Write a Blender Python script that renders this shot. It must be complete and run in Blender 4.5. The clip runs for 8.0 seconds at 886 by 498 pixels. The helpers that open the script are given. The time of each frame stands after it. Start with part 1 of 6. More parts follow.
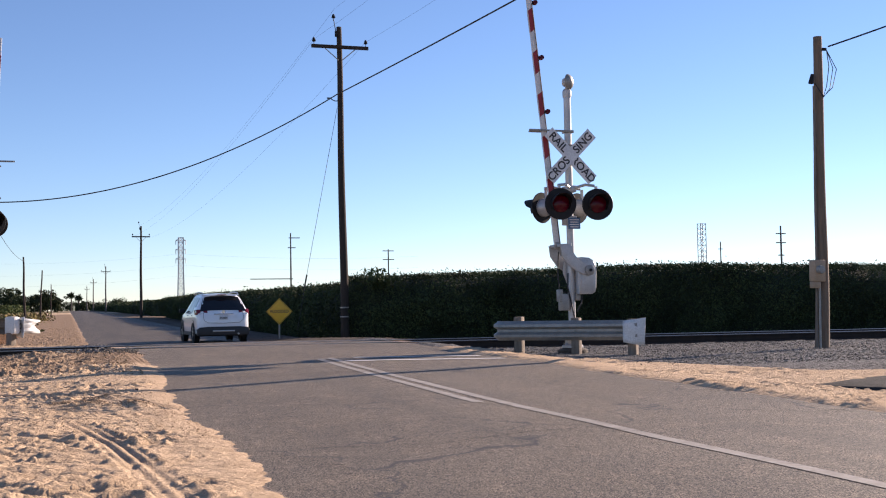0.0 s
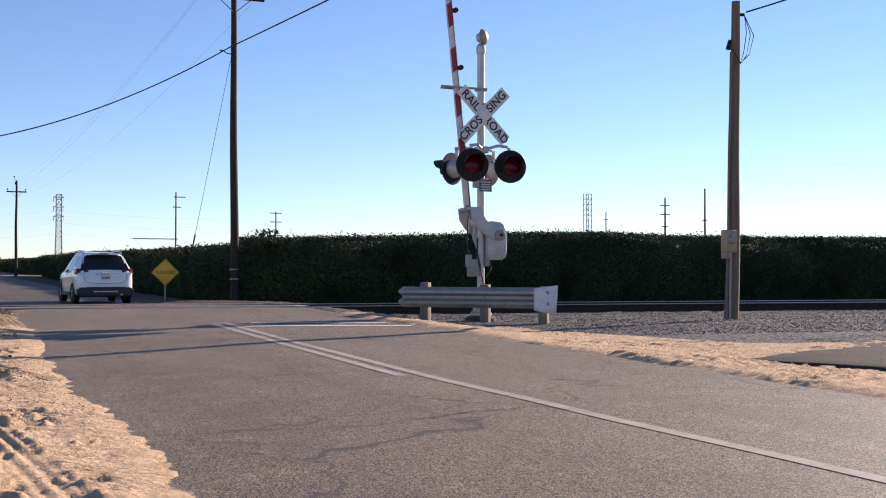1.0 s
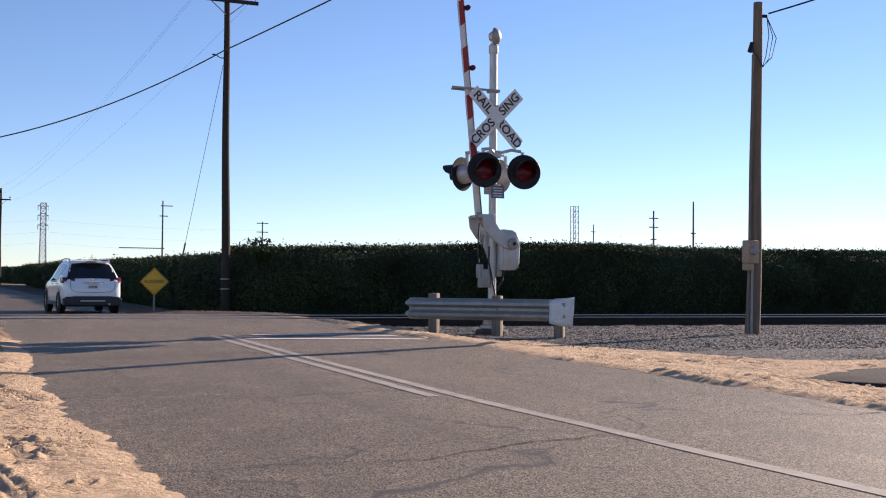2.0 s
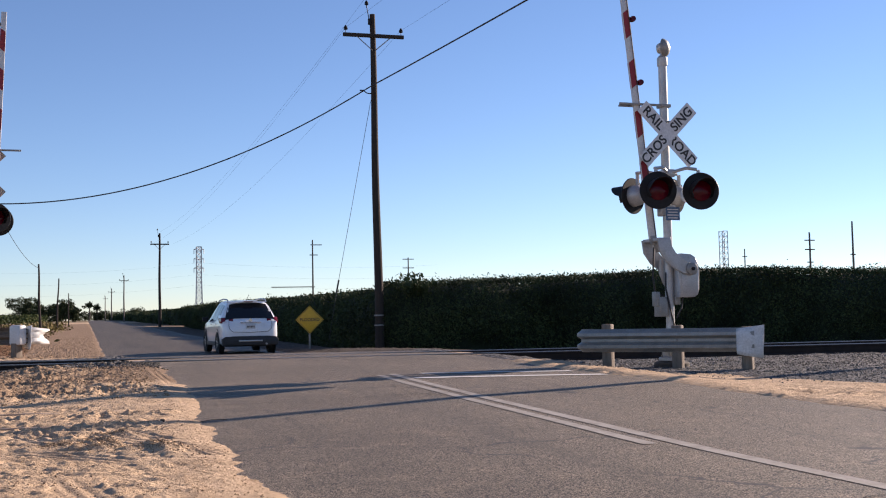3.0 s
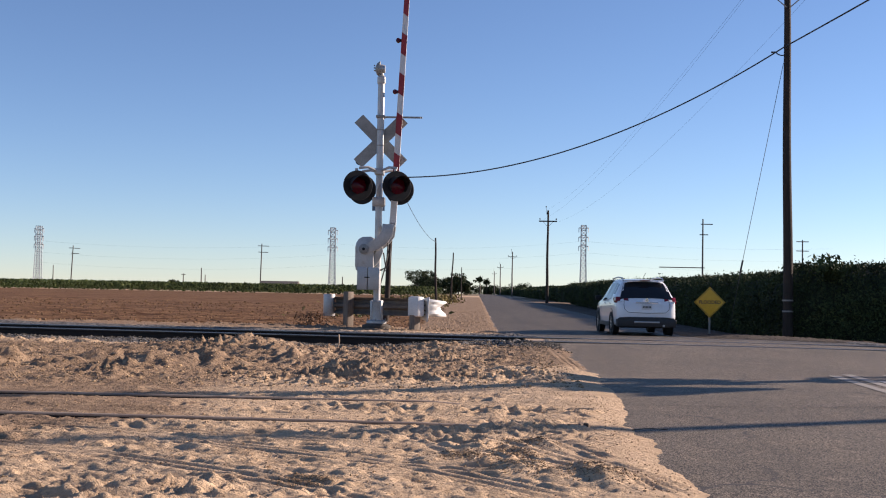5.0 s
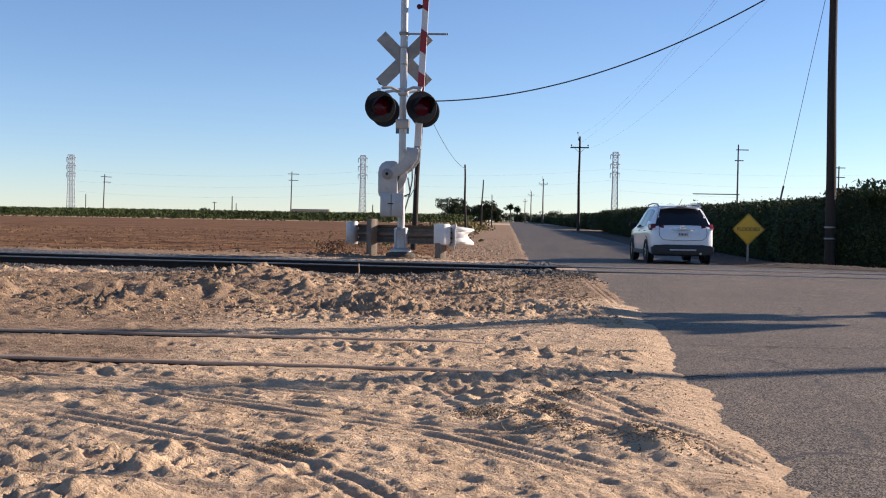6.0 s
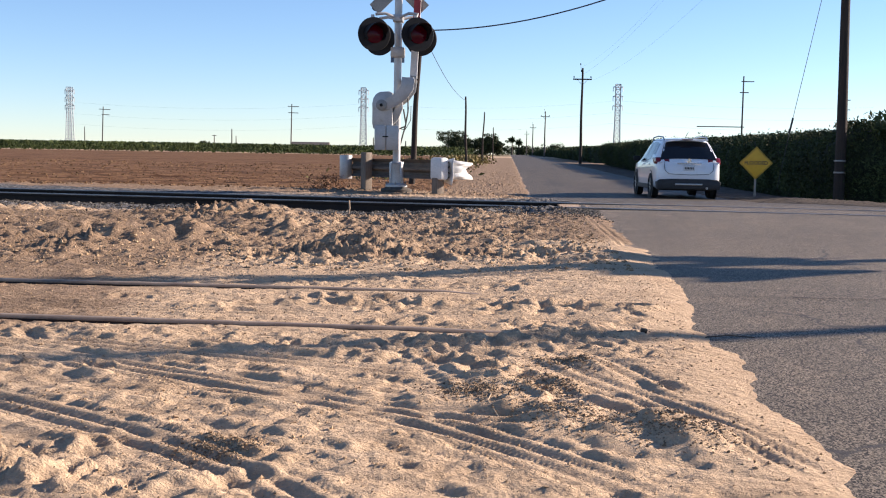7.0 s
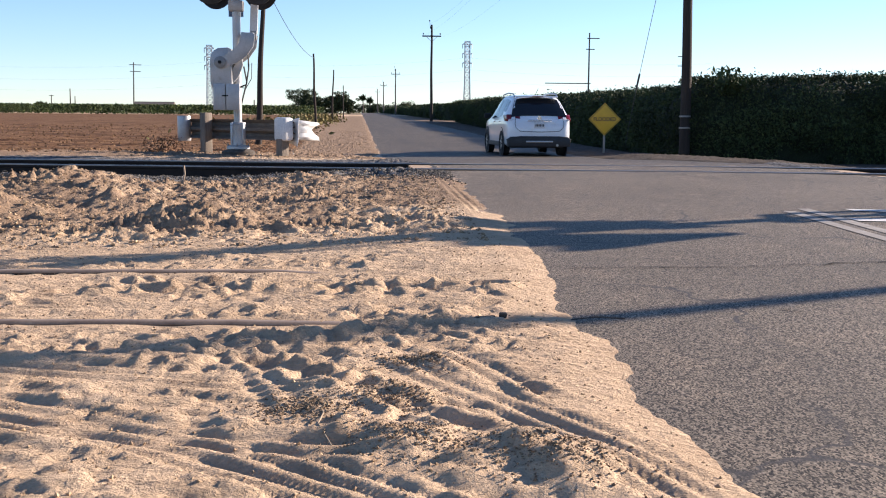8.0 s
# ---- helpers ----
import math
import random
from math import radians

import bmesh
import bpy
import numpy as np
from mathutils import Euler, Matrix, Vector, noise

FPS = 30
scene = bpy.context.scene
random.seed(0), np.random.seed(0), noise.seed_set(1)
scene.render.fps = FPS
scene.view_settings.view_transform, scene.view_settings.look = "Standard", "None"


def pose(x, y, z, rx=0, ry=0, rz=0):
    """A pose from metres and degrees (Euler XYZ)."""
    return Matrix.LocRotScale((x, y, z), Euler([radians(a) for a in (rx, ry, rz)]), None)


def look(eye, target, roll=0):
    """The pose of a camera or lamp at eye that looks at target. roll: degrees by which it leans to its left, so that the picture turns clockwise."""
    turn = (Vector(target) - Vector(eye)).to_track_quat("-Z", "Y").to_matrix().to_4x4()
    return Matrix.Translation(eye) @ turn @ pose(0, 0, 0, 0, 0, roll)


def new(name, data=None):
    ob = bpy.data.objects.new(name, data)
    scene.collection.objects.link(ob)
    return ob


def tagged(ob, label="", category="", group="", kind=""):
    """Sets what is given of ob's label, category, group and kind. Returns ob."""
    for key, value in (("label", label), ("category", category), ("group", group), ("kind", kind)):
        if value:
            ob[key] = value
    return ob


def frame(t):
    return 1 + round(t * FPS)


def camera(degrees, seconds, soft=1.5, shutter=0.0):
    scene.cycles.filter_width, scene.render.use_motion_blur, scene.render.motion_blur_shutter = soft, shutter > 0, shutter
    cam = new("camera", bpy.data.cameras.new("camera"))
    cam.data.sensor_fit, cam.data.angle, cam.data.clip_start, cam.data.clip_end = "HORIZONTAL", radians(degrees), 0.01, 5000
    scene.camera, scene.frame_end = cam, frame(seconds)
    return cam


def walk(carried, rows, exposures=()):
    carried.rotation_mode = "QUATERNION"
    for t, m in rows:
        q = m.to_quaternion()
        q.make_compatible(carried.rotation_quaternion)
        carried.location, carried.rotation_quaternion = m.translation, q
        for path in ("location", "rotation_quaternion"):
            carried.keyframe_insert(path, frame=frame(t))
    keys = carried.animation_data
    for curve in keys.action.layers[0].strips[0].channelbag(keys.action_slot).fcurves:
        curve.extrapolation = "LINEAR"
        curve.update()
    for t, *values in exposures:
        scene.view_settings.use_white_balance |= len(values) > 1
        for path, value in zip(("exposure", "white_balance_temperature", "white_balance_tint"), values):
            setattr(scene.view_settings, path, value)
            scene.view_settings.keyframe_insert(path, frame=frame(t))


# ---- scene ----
cam = camera(44.1, 8.0, soft=1.1)
PATH = [
    (0, (0.350, 0.26, 0.930), (1.000, 2.148, 1.034), -1.0),
    (0.5, (0.390, 0.77, 0.918), (1.111, 2.633, 1.000), -0.4),
    (1, (0.408, 1.30, 0.918), (1.249, 3.114, 0.957), 0.1),
    (2.3, (0.464, 2.64, 0.884), (1.328, 4.442, 0.954), 0.4),
    (2.5, (0.474, 2.861, 0.88), (1.296, 4.683, 0.96), 0.0),
    (3, (0.47, 3.36, 0.894), (1.091, 5.257, 1.015), -1.1),
    (3.5, (0.412, 3.925, 0.902), (0.767, 5.886, 1.063), -1.0),
    (4, (0.372, 4.442, 0.897), (0.511, 6.43, 1.062), -0.1),
    (4.5, (0.339, 4.97, 0.9), (0.338, 6.965, 1.039), 0.7),
    (5.8, (0.368, 6.33, 0.895), (0.270, 8.327, 0.871), 1.1),
    (6, (0.374, 6.53, 0.887), (0.259, 8.526, 0.838), 1.0),
    (6.5, (0.376, 6.98, 0.896), (0.229, 8.971, 0.778), 0.9),
    (7, (0.4, 7.36, 0.903), (0.285, 9.349, 0.732), 1.0),
    (7.5, (0.434, 7.72, 0.922), (0.399, 9.708, 0.702), 0.9),
    (8, (0.462, 8.06, 0.92), (0.614, 10.038, 0.677), 0.45),
]
walk(cam, [(t, look(eye, target, roll)) for t, eye, target, roll in PATH], exposures=[(0.0, 1.12, 6400, 22), (4.5, 0.9, 6400, 22), (5.8, 0.96, 6250, 18), (6.5, 1.12, 6250, 18), (8.0, 1.31, 6100, 17)])

# ---- light: a low sun from the side, clear evening sky ----
SUN_EL, SUN_AZ = 19.0, 69.5
world = bpy.data.worlds.new("world")
scene.world = world
world.use_nodes = True
sky = world.node_tree.nodes.new("ShaderNodeTexSky")
sky.sky_type, sky.sun_disc = "NISHITA", False
sky.sun_elevation, sky.sun_rotation = radians(SUN_EL), radians(SUN_AZ)
sky.air_density, sky.dust_density, sky.ozone_density = 0.82, 0.0, 3.5
background = world.node_tree.nodes["Background"]
world.node_tree.links.new(sky.outputs[0], background.inputs[0])
background.inputs[1].default_value = 0.076
sun = new("sun", bpy.data.lights.new("sun", "SUN"))
sun.data.energy, sun.data.angle, sun.data.color = 5.0, radians(0.55), (1.0, 0.85, 0.665)
toward = Vector((math.sin(radians(SUN_AZ)) * math.cos(radians(SUN_EL)), math.cos(radians(SUN_AZ)) * math.cos(radians(SUN_EL)), math.sin(radians(SUN_EL))))
sun.matrix_world = look(toward * 100, (0, 0, 0))


# ---- materials ----
def nodes_of(name):
    m = bpy.data.materials.new(name)
    m.use_nodes = True
    return m, m.node_tree.nodes, m.node_tree.links, m.node_tree.nodes["Principled BSDF"]


def noise_node(n, l, coord, scale, detail=4.0, rough=0.6):
    t = n.new("ShaderNodeTexNoise")
    t.inputs["Scale"].default_value, t.inputs["Detail"].default_value, t.inputs["Roughness"].default_value = scale, detail, rough
    l.new(coord, t.inputs["Vector"])
    return t.outputs["Fac"]


def ramp(n, l, fac, a, b, ca=(0, 0, 0, 1), cb=(1, 1, 1, 1)):
    r = n.new("ShaderNodeValToRGB")
    r.color_ramp.elements[0].position, r.color_ramp.elements[1].position = a, b
    r.color_ramp.elements[0].color, r.color_ramp.elements[1].color = (*ca[:3], 1), (*cb[:3], 1)
    l.new(fac, r.inputs[0])
    return r.outputs[0]


def mixed(n, l, fac, a, b, kind="MIX"):
    m = n.new("ShaderNodeMix")
    m.data_type, m.blend_type = "RGBA", kind
    for k, v in ((0, fac), (6, a), (7, b)):
        if hasattr(v, "links"):
            l.new(v, m.inputs[k])
        else:
            m.inputs[k].default_value = v if k == 0 else (*v[:3], 1)
    return m.outputs[2]


def bumped(n, l, b, height, strength, distance):
    p = n.new("ShaderNodeBump")
    p.inputs["Strength"].default_value, p.inputs["Distance"].default_value = strength, distance
    l.new(height, p.inputs["Height"])
    l.new(p.outputs[0], b.inputs["Normal"])
    return p


def surface(name, c1, c2, scale=4.0, fine=60.0, rough=0.6, metal=0.0, bump=0.2, depth=0.004, stain=None, stain_at=(0.55, 0.75), stain_scale=2.0, vary=0.0, stretch=(1, 1, 1)):
    """A two-scale material: broad tone, fine grain with relief, and stains of a third colour."""
    m, n, l, b = nodes_of(name)
    tc = n.new("ShaderNodeTexCoord")
    mp = n.new("ShaderNodeMapping")
    mp.inputs["Scale"].default_value = stretch
    l.new(tc.outputs["Object"], mp.inputs[0])
    v = mp.outputs[0]
    broad, grain = noise_node(n, l, v, scale), noise_node(n, l, v, fine, 5)
    col = ramp(n, l, broad, 0.3, 0.7, c1, c2)
    g = ramp(n, l, grain, 0.25, 0.8, (0.72, 0.72, 0.72), (1.12, 1.12, 1.12))
    col = mixed(n, l, 1.0, col, g, "MULTIPLY")
    if stain:
        s = ramp(n, l, noise_node(n, l, v, stain_scale, 6, 0.7), *stain_at)
        col = mixed(n, l, s, col, stain)
    if vary:
        oi = n.new("ShaderNodeObjectInfo")
        col = mixed(n, l, vary, col, ramp(n, l, oi.outputs["Random"], 0, 1, (0.4, 0.4, 0.4), (1.3, 1.3, 1.3)), "MULTIPLY")
    l.new(col, b.inputs["Base Color"])
    b.inputs["Roughness"].default_value, b.inputs["Metallic"].default_value = rough, metal
    bumped(n, l, b, grain, bump, depth)
    return m


WHITE = surface("white_paint", (0.62, 0.62, 0.60), (0.72, 0.71, 0.69), 3, 40, 0.45, 0, 0.15, 0.002, (0.42, 0.38, 0.32), (0.62, 0.8), 5)
SILVER = surface("aluminium_paint", (0.40, 0.40, 0.39), (0.52, 0.51, 0.50), 4, 60, 0.42, 0.35, 0.2, 0.002, (0.30, 0.27, 0.23), (0.6, 0.8), 6)
GALV = surface("galvanised_steel", (0.238, 0.233, 0.216), (0.352, 0.341, 0.315), 6, 50, 0.5, 0.35, 0.2, 0.002, (0.264, 0.207, 0.156), (0.58, 0.8), 3)
BLADE = surface("reflective_white_sheet", (0.66, 0.66, 0.66), (0.76, 0.76, 0.75), 3, 30, 0.5, 0, 0.05, 0.001, (0.5, 0.47, 0.42), (0.65, 0.9), 4)
BLACK = surface("black_paint", (0.012, 0.012, 0.013), (0.022, 0.022, 0.024), 6, 60, 0.55, 0, 0.15, 0.002)
BLACK.node_tree.nodes["Principled BSDF"].inputs["Specular IOR Level"].default_value = 0.2
# rust-stained galvanised steel, darkened to paint in the shade on the beam's back
SHADEDSTEEL = surface("shaded_galvanised_steel", (0.10, 0.085, 0.07), (0.17, 0.145, 0.12), 5, 50, 0.75, 0.15, 0.3, 0.003, (0.07, 0.05, 0.038), (0.55, 0.75), 4)
LETTER = surface("black_letter", (0.03, 0.03, 0.03), (0.06, 0.06, 0.06), 10, 60, 0.7)
RED = surface("red_sheet", (0.25, 0.012, 0.022), (0.33, 0.022, 0.03), 4, 40, 0.5, 0, 0.05, 0.001)
STEEL = surface("worn_rail_steel", (0.24, 0.23, 0.215), (0.36, 0.345, 0.33), 5, 80, 0.3, 0.85, 0.1, 0.001, stretch=(0.2, 4, 4))
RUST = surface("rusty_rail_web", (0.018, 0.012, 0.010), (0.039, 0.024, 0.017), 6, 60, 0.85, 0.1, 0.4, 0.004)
RUSTHEAD = surface("rusty_rail_head", (0.208, 0.145, 0.102), (0.384, 0.289, 0.204), 5, 70, 0.6, 0.4, 0.3, 0.002)
WOOD = surface("weathered_pole_wood", (0.025, 0.018, 0.013), (0.053, 0.037, 0.027), 3, 30, 0.9, 0, 0.7, 0.012, (0.018, 0.013, 0.011), (0.55, 0.8), 1.5, stretch=(8, 8, 0.5))
TIMBER = surface("grey_post_timber", (0.15, 0.12, 0.09), (0.26, 0.21, 0.165), 4, 40, 0.9, 0, 0.6, 0.008, (0.07, 0.055, 0.045), (0.55, 0.8), 3, stretch=(6, 6, 0.6))
TIE = surface("creosoted_tie", (0.05, 0.04, 0.033), (0.11, 0.09, 0.07), 4, 40, 0.9, 0, 0.6, 0.008, stretch=(6, 0.6, 6))
CABLE = surface("black_cable", (0.015, 0.015, 0.016), (0.03, 0.03, 0.032), 6, 40, 0.6)
TAN = surface("tan_meter_box", (0.36, 0.25, 0.155), (0.44, 0.31, 0.2), 4, 50, 0.6, 0, 0.1, 0.002, (0.26, 0.2, 0.15), (0.6, 0.8), 6)
YELLOW = surface("yellow_sheet", (0.62, 0.36, 0.02), (0.74, 0.45, 0.03), 3, 40, 0.5, 0, 0.05, 0.001)
BLUE = surface("blue_plate", (0.06, 0.12, 0.22), (0.09, 0.17, 0.30), 4, 40, 0.5)
GREYPAINT = surface("grey_tower_steel", (0.45, 0.46, 0.47), (0.55, 0.56, 0.57), 2, 20, 0.6, 0.3)
# distant wood, paled to paint in the haze
HAZEWOOD = surface("hazy_far_wood", (0.10, 0.085, 0.07), (0.16, 0.135, 0.115), 2, 20, 0.9)
LINEPAINT = surface("faded_line_paint", (0.27, 0.245, 0.215), (0.36, 0.325, 0.285), 2, 70, 0.85, 0, 0.3, 0.004, (0.20, 0.175, 0.15), (0.44, 0.66), 7)
STOPPAINT = surface("worn_white_paint", (0.56, 0.54, 0.51), (0.68, 0.66, 0.63), 2, 70, 0.85, 0, 0.3, 0.004, (0.22, 0.2, 0.175), (0.55, 0.7), 5)
BARK = surface("bark", (0.07, 0.055, 0.04), (0.13, 0.10, 0.075), 4, 40, 0.9, 0, 0.6, 0.01)


def leaf_material(name, c1, c2, c3):
    m, n, l, b = nodes_of(name)
    g = n.new("ShaderNodeNewGeometry")
    r = n.new("ShaderNodeValToRGB")
    r.color_ramp.elements[0].color, r.color_ramp.elements[1].color = (*c1, 1), (*c3, 1)
    e = r.color_ramp.elements.new(0.6)
    e.color = (*c2, 1)
    l.new(g.outputs["Random Per Island"], r.inputs[0])
    tc = n.new("ShaderNodeTexCoord")
    broad = ramp(n, l, noise_node(n, l, tc.outputs["Object"], 0.6, 3), 0.32, 0.68, (0.45, 0.45, 0.45), (1.5, 1.45, 1.3))
    l.new(mixed(n, l, 1.0, r.outputs[0], broad, "MULTIPLY"), b.inputs["Base Color"])
    b.inputs["Roughness"].default_value = 0.7
    b.inputs["Specular IOR Level"].default_value = 0.15
    return m


LEAF = leaf_material("hedge_leaf", (0.034, 0.050, 0.022), (0.050, 0.070, 0.030), (0.075, 0.095, 0.038))
VINE = leaf_material("vine_leaf", (0.035, 0.055, 0.018), (0.06, 0.085, 0.025), (0.10, 0.125, 0.04))
TREELEAF = leaf_material("tree_leaf", (0.022, 0.032, 0.014), (0.04, 0.055, 0.022), (0.07, 0.08, 0.035))
# near-black green: the shade within the foliage is put into this colour
HEDGESHADE = surface("hedge_core", (0.010, 0.017, 0.006), (0.024, 0.036, 0.012), 2, 18, 0.9, 0, 1.0, 0.06)
DRYBUSH = leaf_material("dry_brown_twig", (0.10, 0.05, 0.03), (0.16, 0.085, 0.05), (0.22, 0.13, 0.08))
WEEDSTALK = surface("dry_stalk", (0.34, 0.26, 0.17), (0.46, 0.36, 0.25), 10, 60, 0.9)
WEED = leaf_material("dry_weed", (0.16, 0.13, 0.05), (0.22, 0.17, 0.07), (0.12, 0.13, 0.04))


def ground_material():
    m, n, l, b = nodes_of("earth")
    tc = n.new("ShaderNodeTexCoord")
    v = tc.outputs["Object"]

    def zone(name):
        a = n.new("ShaderNodeAttribute")
        a.attribute_name = name
        return a.outputs["Fac"]
    big, mid, fine = noise_node(n, l, v, 0.5, 5), noise_node(n, l, v, 4, 6, 0.65), noise_node(n, l, v, 45, 6, 0.7)
    sand = mixed(n, l, ramp(n, l, mid, 0.3, 0.7), (0.455, 0.324, 0.210), (0.717, 0.527, 0.350))
    sand = mixed(n, l, ramp(n, l, big, 0.45, 0.7), sand, (0.586, 0.426, 0.282))
    # dark flecks: soil crust, plus shadows of clods painted into the sand
    crust_shade = ramp(n, l, noise_node(n, l, v, 2.3, 8, 0.75), 0.60, 0.72)
    sand = mixed(n, l, crust_shade, sand, (0.22, 0.155, 0.105))
    lump = mixed(n, l, ramp(n, l, mid, 0.35, 0.65), (0.200, 0.136, 0.089), (0.360, 0.254, 0.170))
    vo = n.new("ShaderNodeTexVoronoi")
    vo.inputs["Scale"].default_value = 26
    l.new(v, vo.inputs["Vector"])
    grav = mixed(n, l, ramp(n, l, vo.outputs["Color"], 0.2, 0.9), (0.065, 0.064, 0.062), (0.243, 0.234, 0.228))
    mp = n.new("ShaderNodeMapping")
    mp.inputs["Scale"].default_value = (0.12, 1.2, 1)
    l.new(v, mp.inputs[0])
    furrow = noise_node(n, l, mp.outputs[0], 1.6, 8, 0.7)
    field = mixed(n, l, ramp(n, l, furrow, 0.42, 0.58), (0.085, 0.043, 0.023), (0.255, 0.143, 0.075))
    far = mixed(n, l, ramp(n, l, big, 0.35, 0.65), (0.16, 0.14, 0.08), (0.30, 0.23, 0.155))
    # dark verge soil, with the hedge's shade mixed into its colour
    shaded_verge = mixed(n, l, ramp(n, l, mid, 0.35, 0.7), (0.07, 0.058, 0.048), (0.15, 0.12, 0.095))
    col = sand
    for key, c in (("lumpy", lump), ("gravel", grav), ("field", field), ("far", far), ("shaded_verge", shaded_verge)):
        edge = n.new("ShaderNodeMath")
        edge.operation = "MULTIPLY_ADD"
        l.new(mid, edge.inputs[0])
        edge.inputs[1].default_value = 0.9
        l.new(zone(key), edge.inputs[2])
        col = mixed(n, l, ramp(n, l, edge.outputs[0], 0.82, 1.08), col, c)
    g = ramp(n, l, fine, 0.25, 0.75, (0.78, 0.77, 0.76), (1.12, 1.12, 1.12))
    l.new(mixed(n, l, 1.0, col, g, "MULTIPLY"), b.inputs["Base Color"])
    b.inputs["Roughness"].default_value = 0.95
    b.inputs["Specular IOR Level"].default_value = 0.076
    h = n.new("ShaderNodeMath")
    h.operation = "MULTIPLY_ADD"
    l.new(noise_node(n, l, v, 20, 6, 0.72), h.inputs[0])
    h.inputs[1].default_value = 2.0
    l.new(fine, h.inputs[2])
    # fine wind and tyre ripples lying across the sand
    lay = n.new("ShaderNodeMapping")
    lay.inputs["Rotation"].default_value = (0, 0, radians(20))
    lay.inputs["Scale"].default_value = (2.6, 6, 6)
    l.new(v, lay.inputs[0])
    ripple = n.new("ShaderNodeMath")
    ripple.operation = "MULTIPLY_ADD"
    l.new(noise_node(n, l, lay.outputs[0], 1.6, 4, 0.6), ripple.inputs[0])
    ripple.inputs[1].default_value = 1.5
    l.new(h.outputs[0], ripple.inputs[2])
    comb = n.new("ShaderNodeMapping")
    comb.inputs["Rotation"].default_value = (0, 0, radians(20))
    comb.inputs["Scale"].default_value = (15, 34, 20)
    l.new(v, comb.inputs[0])
    streak = n.new("ShaderNodeMath")
    streak.operation = "MULTIPLY_ADD"
    l.new(noise_node(n, l, comb.outputs[0], 1.0, 3, 0.6), streak.inputs[0])
    streak.inputs[1].default_value = 1.5
    l.new(ripple.outputs[0], streak.inputs[2])
    bumped(n, l, b, streak.outputs[0], 1.0, 0.0125)
    return m


def asphalt_material():
    m, n, l, b = nodes_of("old_asphalt")
    tc = n.new("ShaderNodeTexCoord")
    v = tc.outputs["Object"]
    big, mid, fine = noise_node(n, l, v, 0.35, 5), noise_node(n, l, v, 3, 5), noise_node(n, l, v, 85, 3, 0.7)
    col = mixed(n, l, ramp(n, l, big, 0.3, 0.7), (0.100, 0.083, 0.063), (0.140, 0.116, 0.087))
    col = mixed(n, l, ramp(n, l, mid, 0.52, 0.75), col, (0.168, 0.135, 0.099))
    vo = n.new("ShaderNodeTexVoronoi")
    vo.inputs["Scale"].default_value = 190
    grit = n.new("ShaderNodeMapping")
    grit.inputs["Scale"].default_value = (1.0, 0.65, 1)
    l.new(v, grit.inputs[0])
    l.new(grit.outputs[0], vo.inputs["Vector"])
    col = mixed(n, l, 1.0, col, ramp(n, l, vo.outputs["Color"], 0.3, 0.85, (0.18, 0.18, 0.18), (2.65, 2.58, 2.48)), "MULTIPLY")
    # streaks along the wheel paths
    mp = n.new("ShaderNodeMapping")
    mp.inputs["Scale"].default_value = (1.6, 0.06, 1)
    l.new(v, mp.inputs[0])
    col = mixed(n, l, ramp(n, l, noise_node(n, l, mp.outputs[0], 1.0, 4), 0.52, 0.72, (0, 0, 0), (0.5, 0.5, 0.5)), col, (0.076, 0.066, 0.052))
    # cracks
    wob = n.new("ShaderNodeVectorMath")
    wob.operation = "MULTIPLY_ADD"
    wn = n.new("ShaderNodeTexNoise")
    wn.inputs["Scale"].default_value, wn.inputs["Detail"].default_value = 1.4, 5
    l.new(v, wn.inputs["Vector"])
    l.new(wn.outputs["Color"], wob.inputs[0])
    wob.inputs[1].default_value = (1.2, 1.2, 0)
    l.new(v, wob.inputs[2])
    cr = n.new("ShaderNodeTexVoronoi")
    cr.feature = "DISTANCE_TO_EDGE"
    cr.inputs["Scale"].default_value = 0.33
    l.new(wob.outputs[0], cr.inputs["Vector"])
    some = ramp(n, l, noise_node(n, l, v, 0.55, 2), 0.42, 0.52)
    crack = mixed(n, l, 1.0, ramp(n, l, cr.outputs["Distance"], 0.002, 0.006, (1, 1, 1), (0, 0, 0)), some, "MULTIPLY")
    col = mixed(n, l, crack, col, (0.05, 0.046, 0.043))
    # darker surface beyond the track
    past = n.new("ShaderNodeAttribute")
    past.attribute_name = "past_track"
    col = mixed(n, l, past.outputs["Fac"], col, mixed(n, l, 1.0, col, (0.62, 0.64, 0.68), "MULTIPLY"))
    # blown sand, thicker to the shoulders
    a = n.new("ShaderNodeAttribute")
    a.attribute_name = "dust"
    ad = n.new("ShaderNodeMath")
    ad.operation = "MULTIPLY_ADD"
    l.new(noise_node(n, l, v, 6, 9, 0.72), ad.inputs[0])
    ad.inputs[1].default_value = 1.0
    l.new(a.outputs["Fac"], ad.inputs[2])
    col = mixed(n, l, ramp(n, l, ad.outputs[0], 0.86, 0.94), col, (0.460, 0.324, 0.208))
    l.new(col, b.inputs["Base Color"])
    b.inputs["Roughness"].default_value = 0.66
    b.inputs["Specular IOR Level"].default_value = 0.19
    h = n.new("ShaderNodeMath")
    h.operation = "MULTIPLY_ADD"
    l.new(ramp(n, l, vo.outputs["Color"], 0.3, 0.8), h.inputs[0])
    h.inputs[1].default_value = 0.7
    l.new(fine, h.inputs[2])
    bumped(n, l, b, h.outputs[0], 0.5, 0.004)
    return m


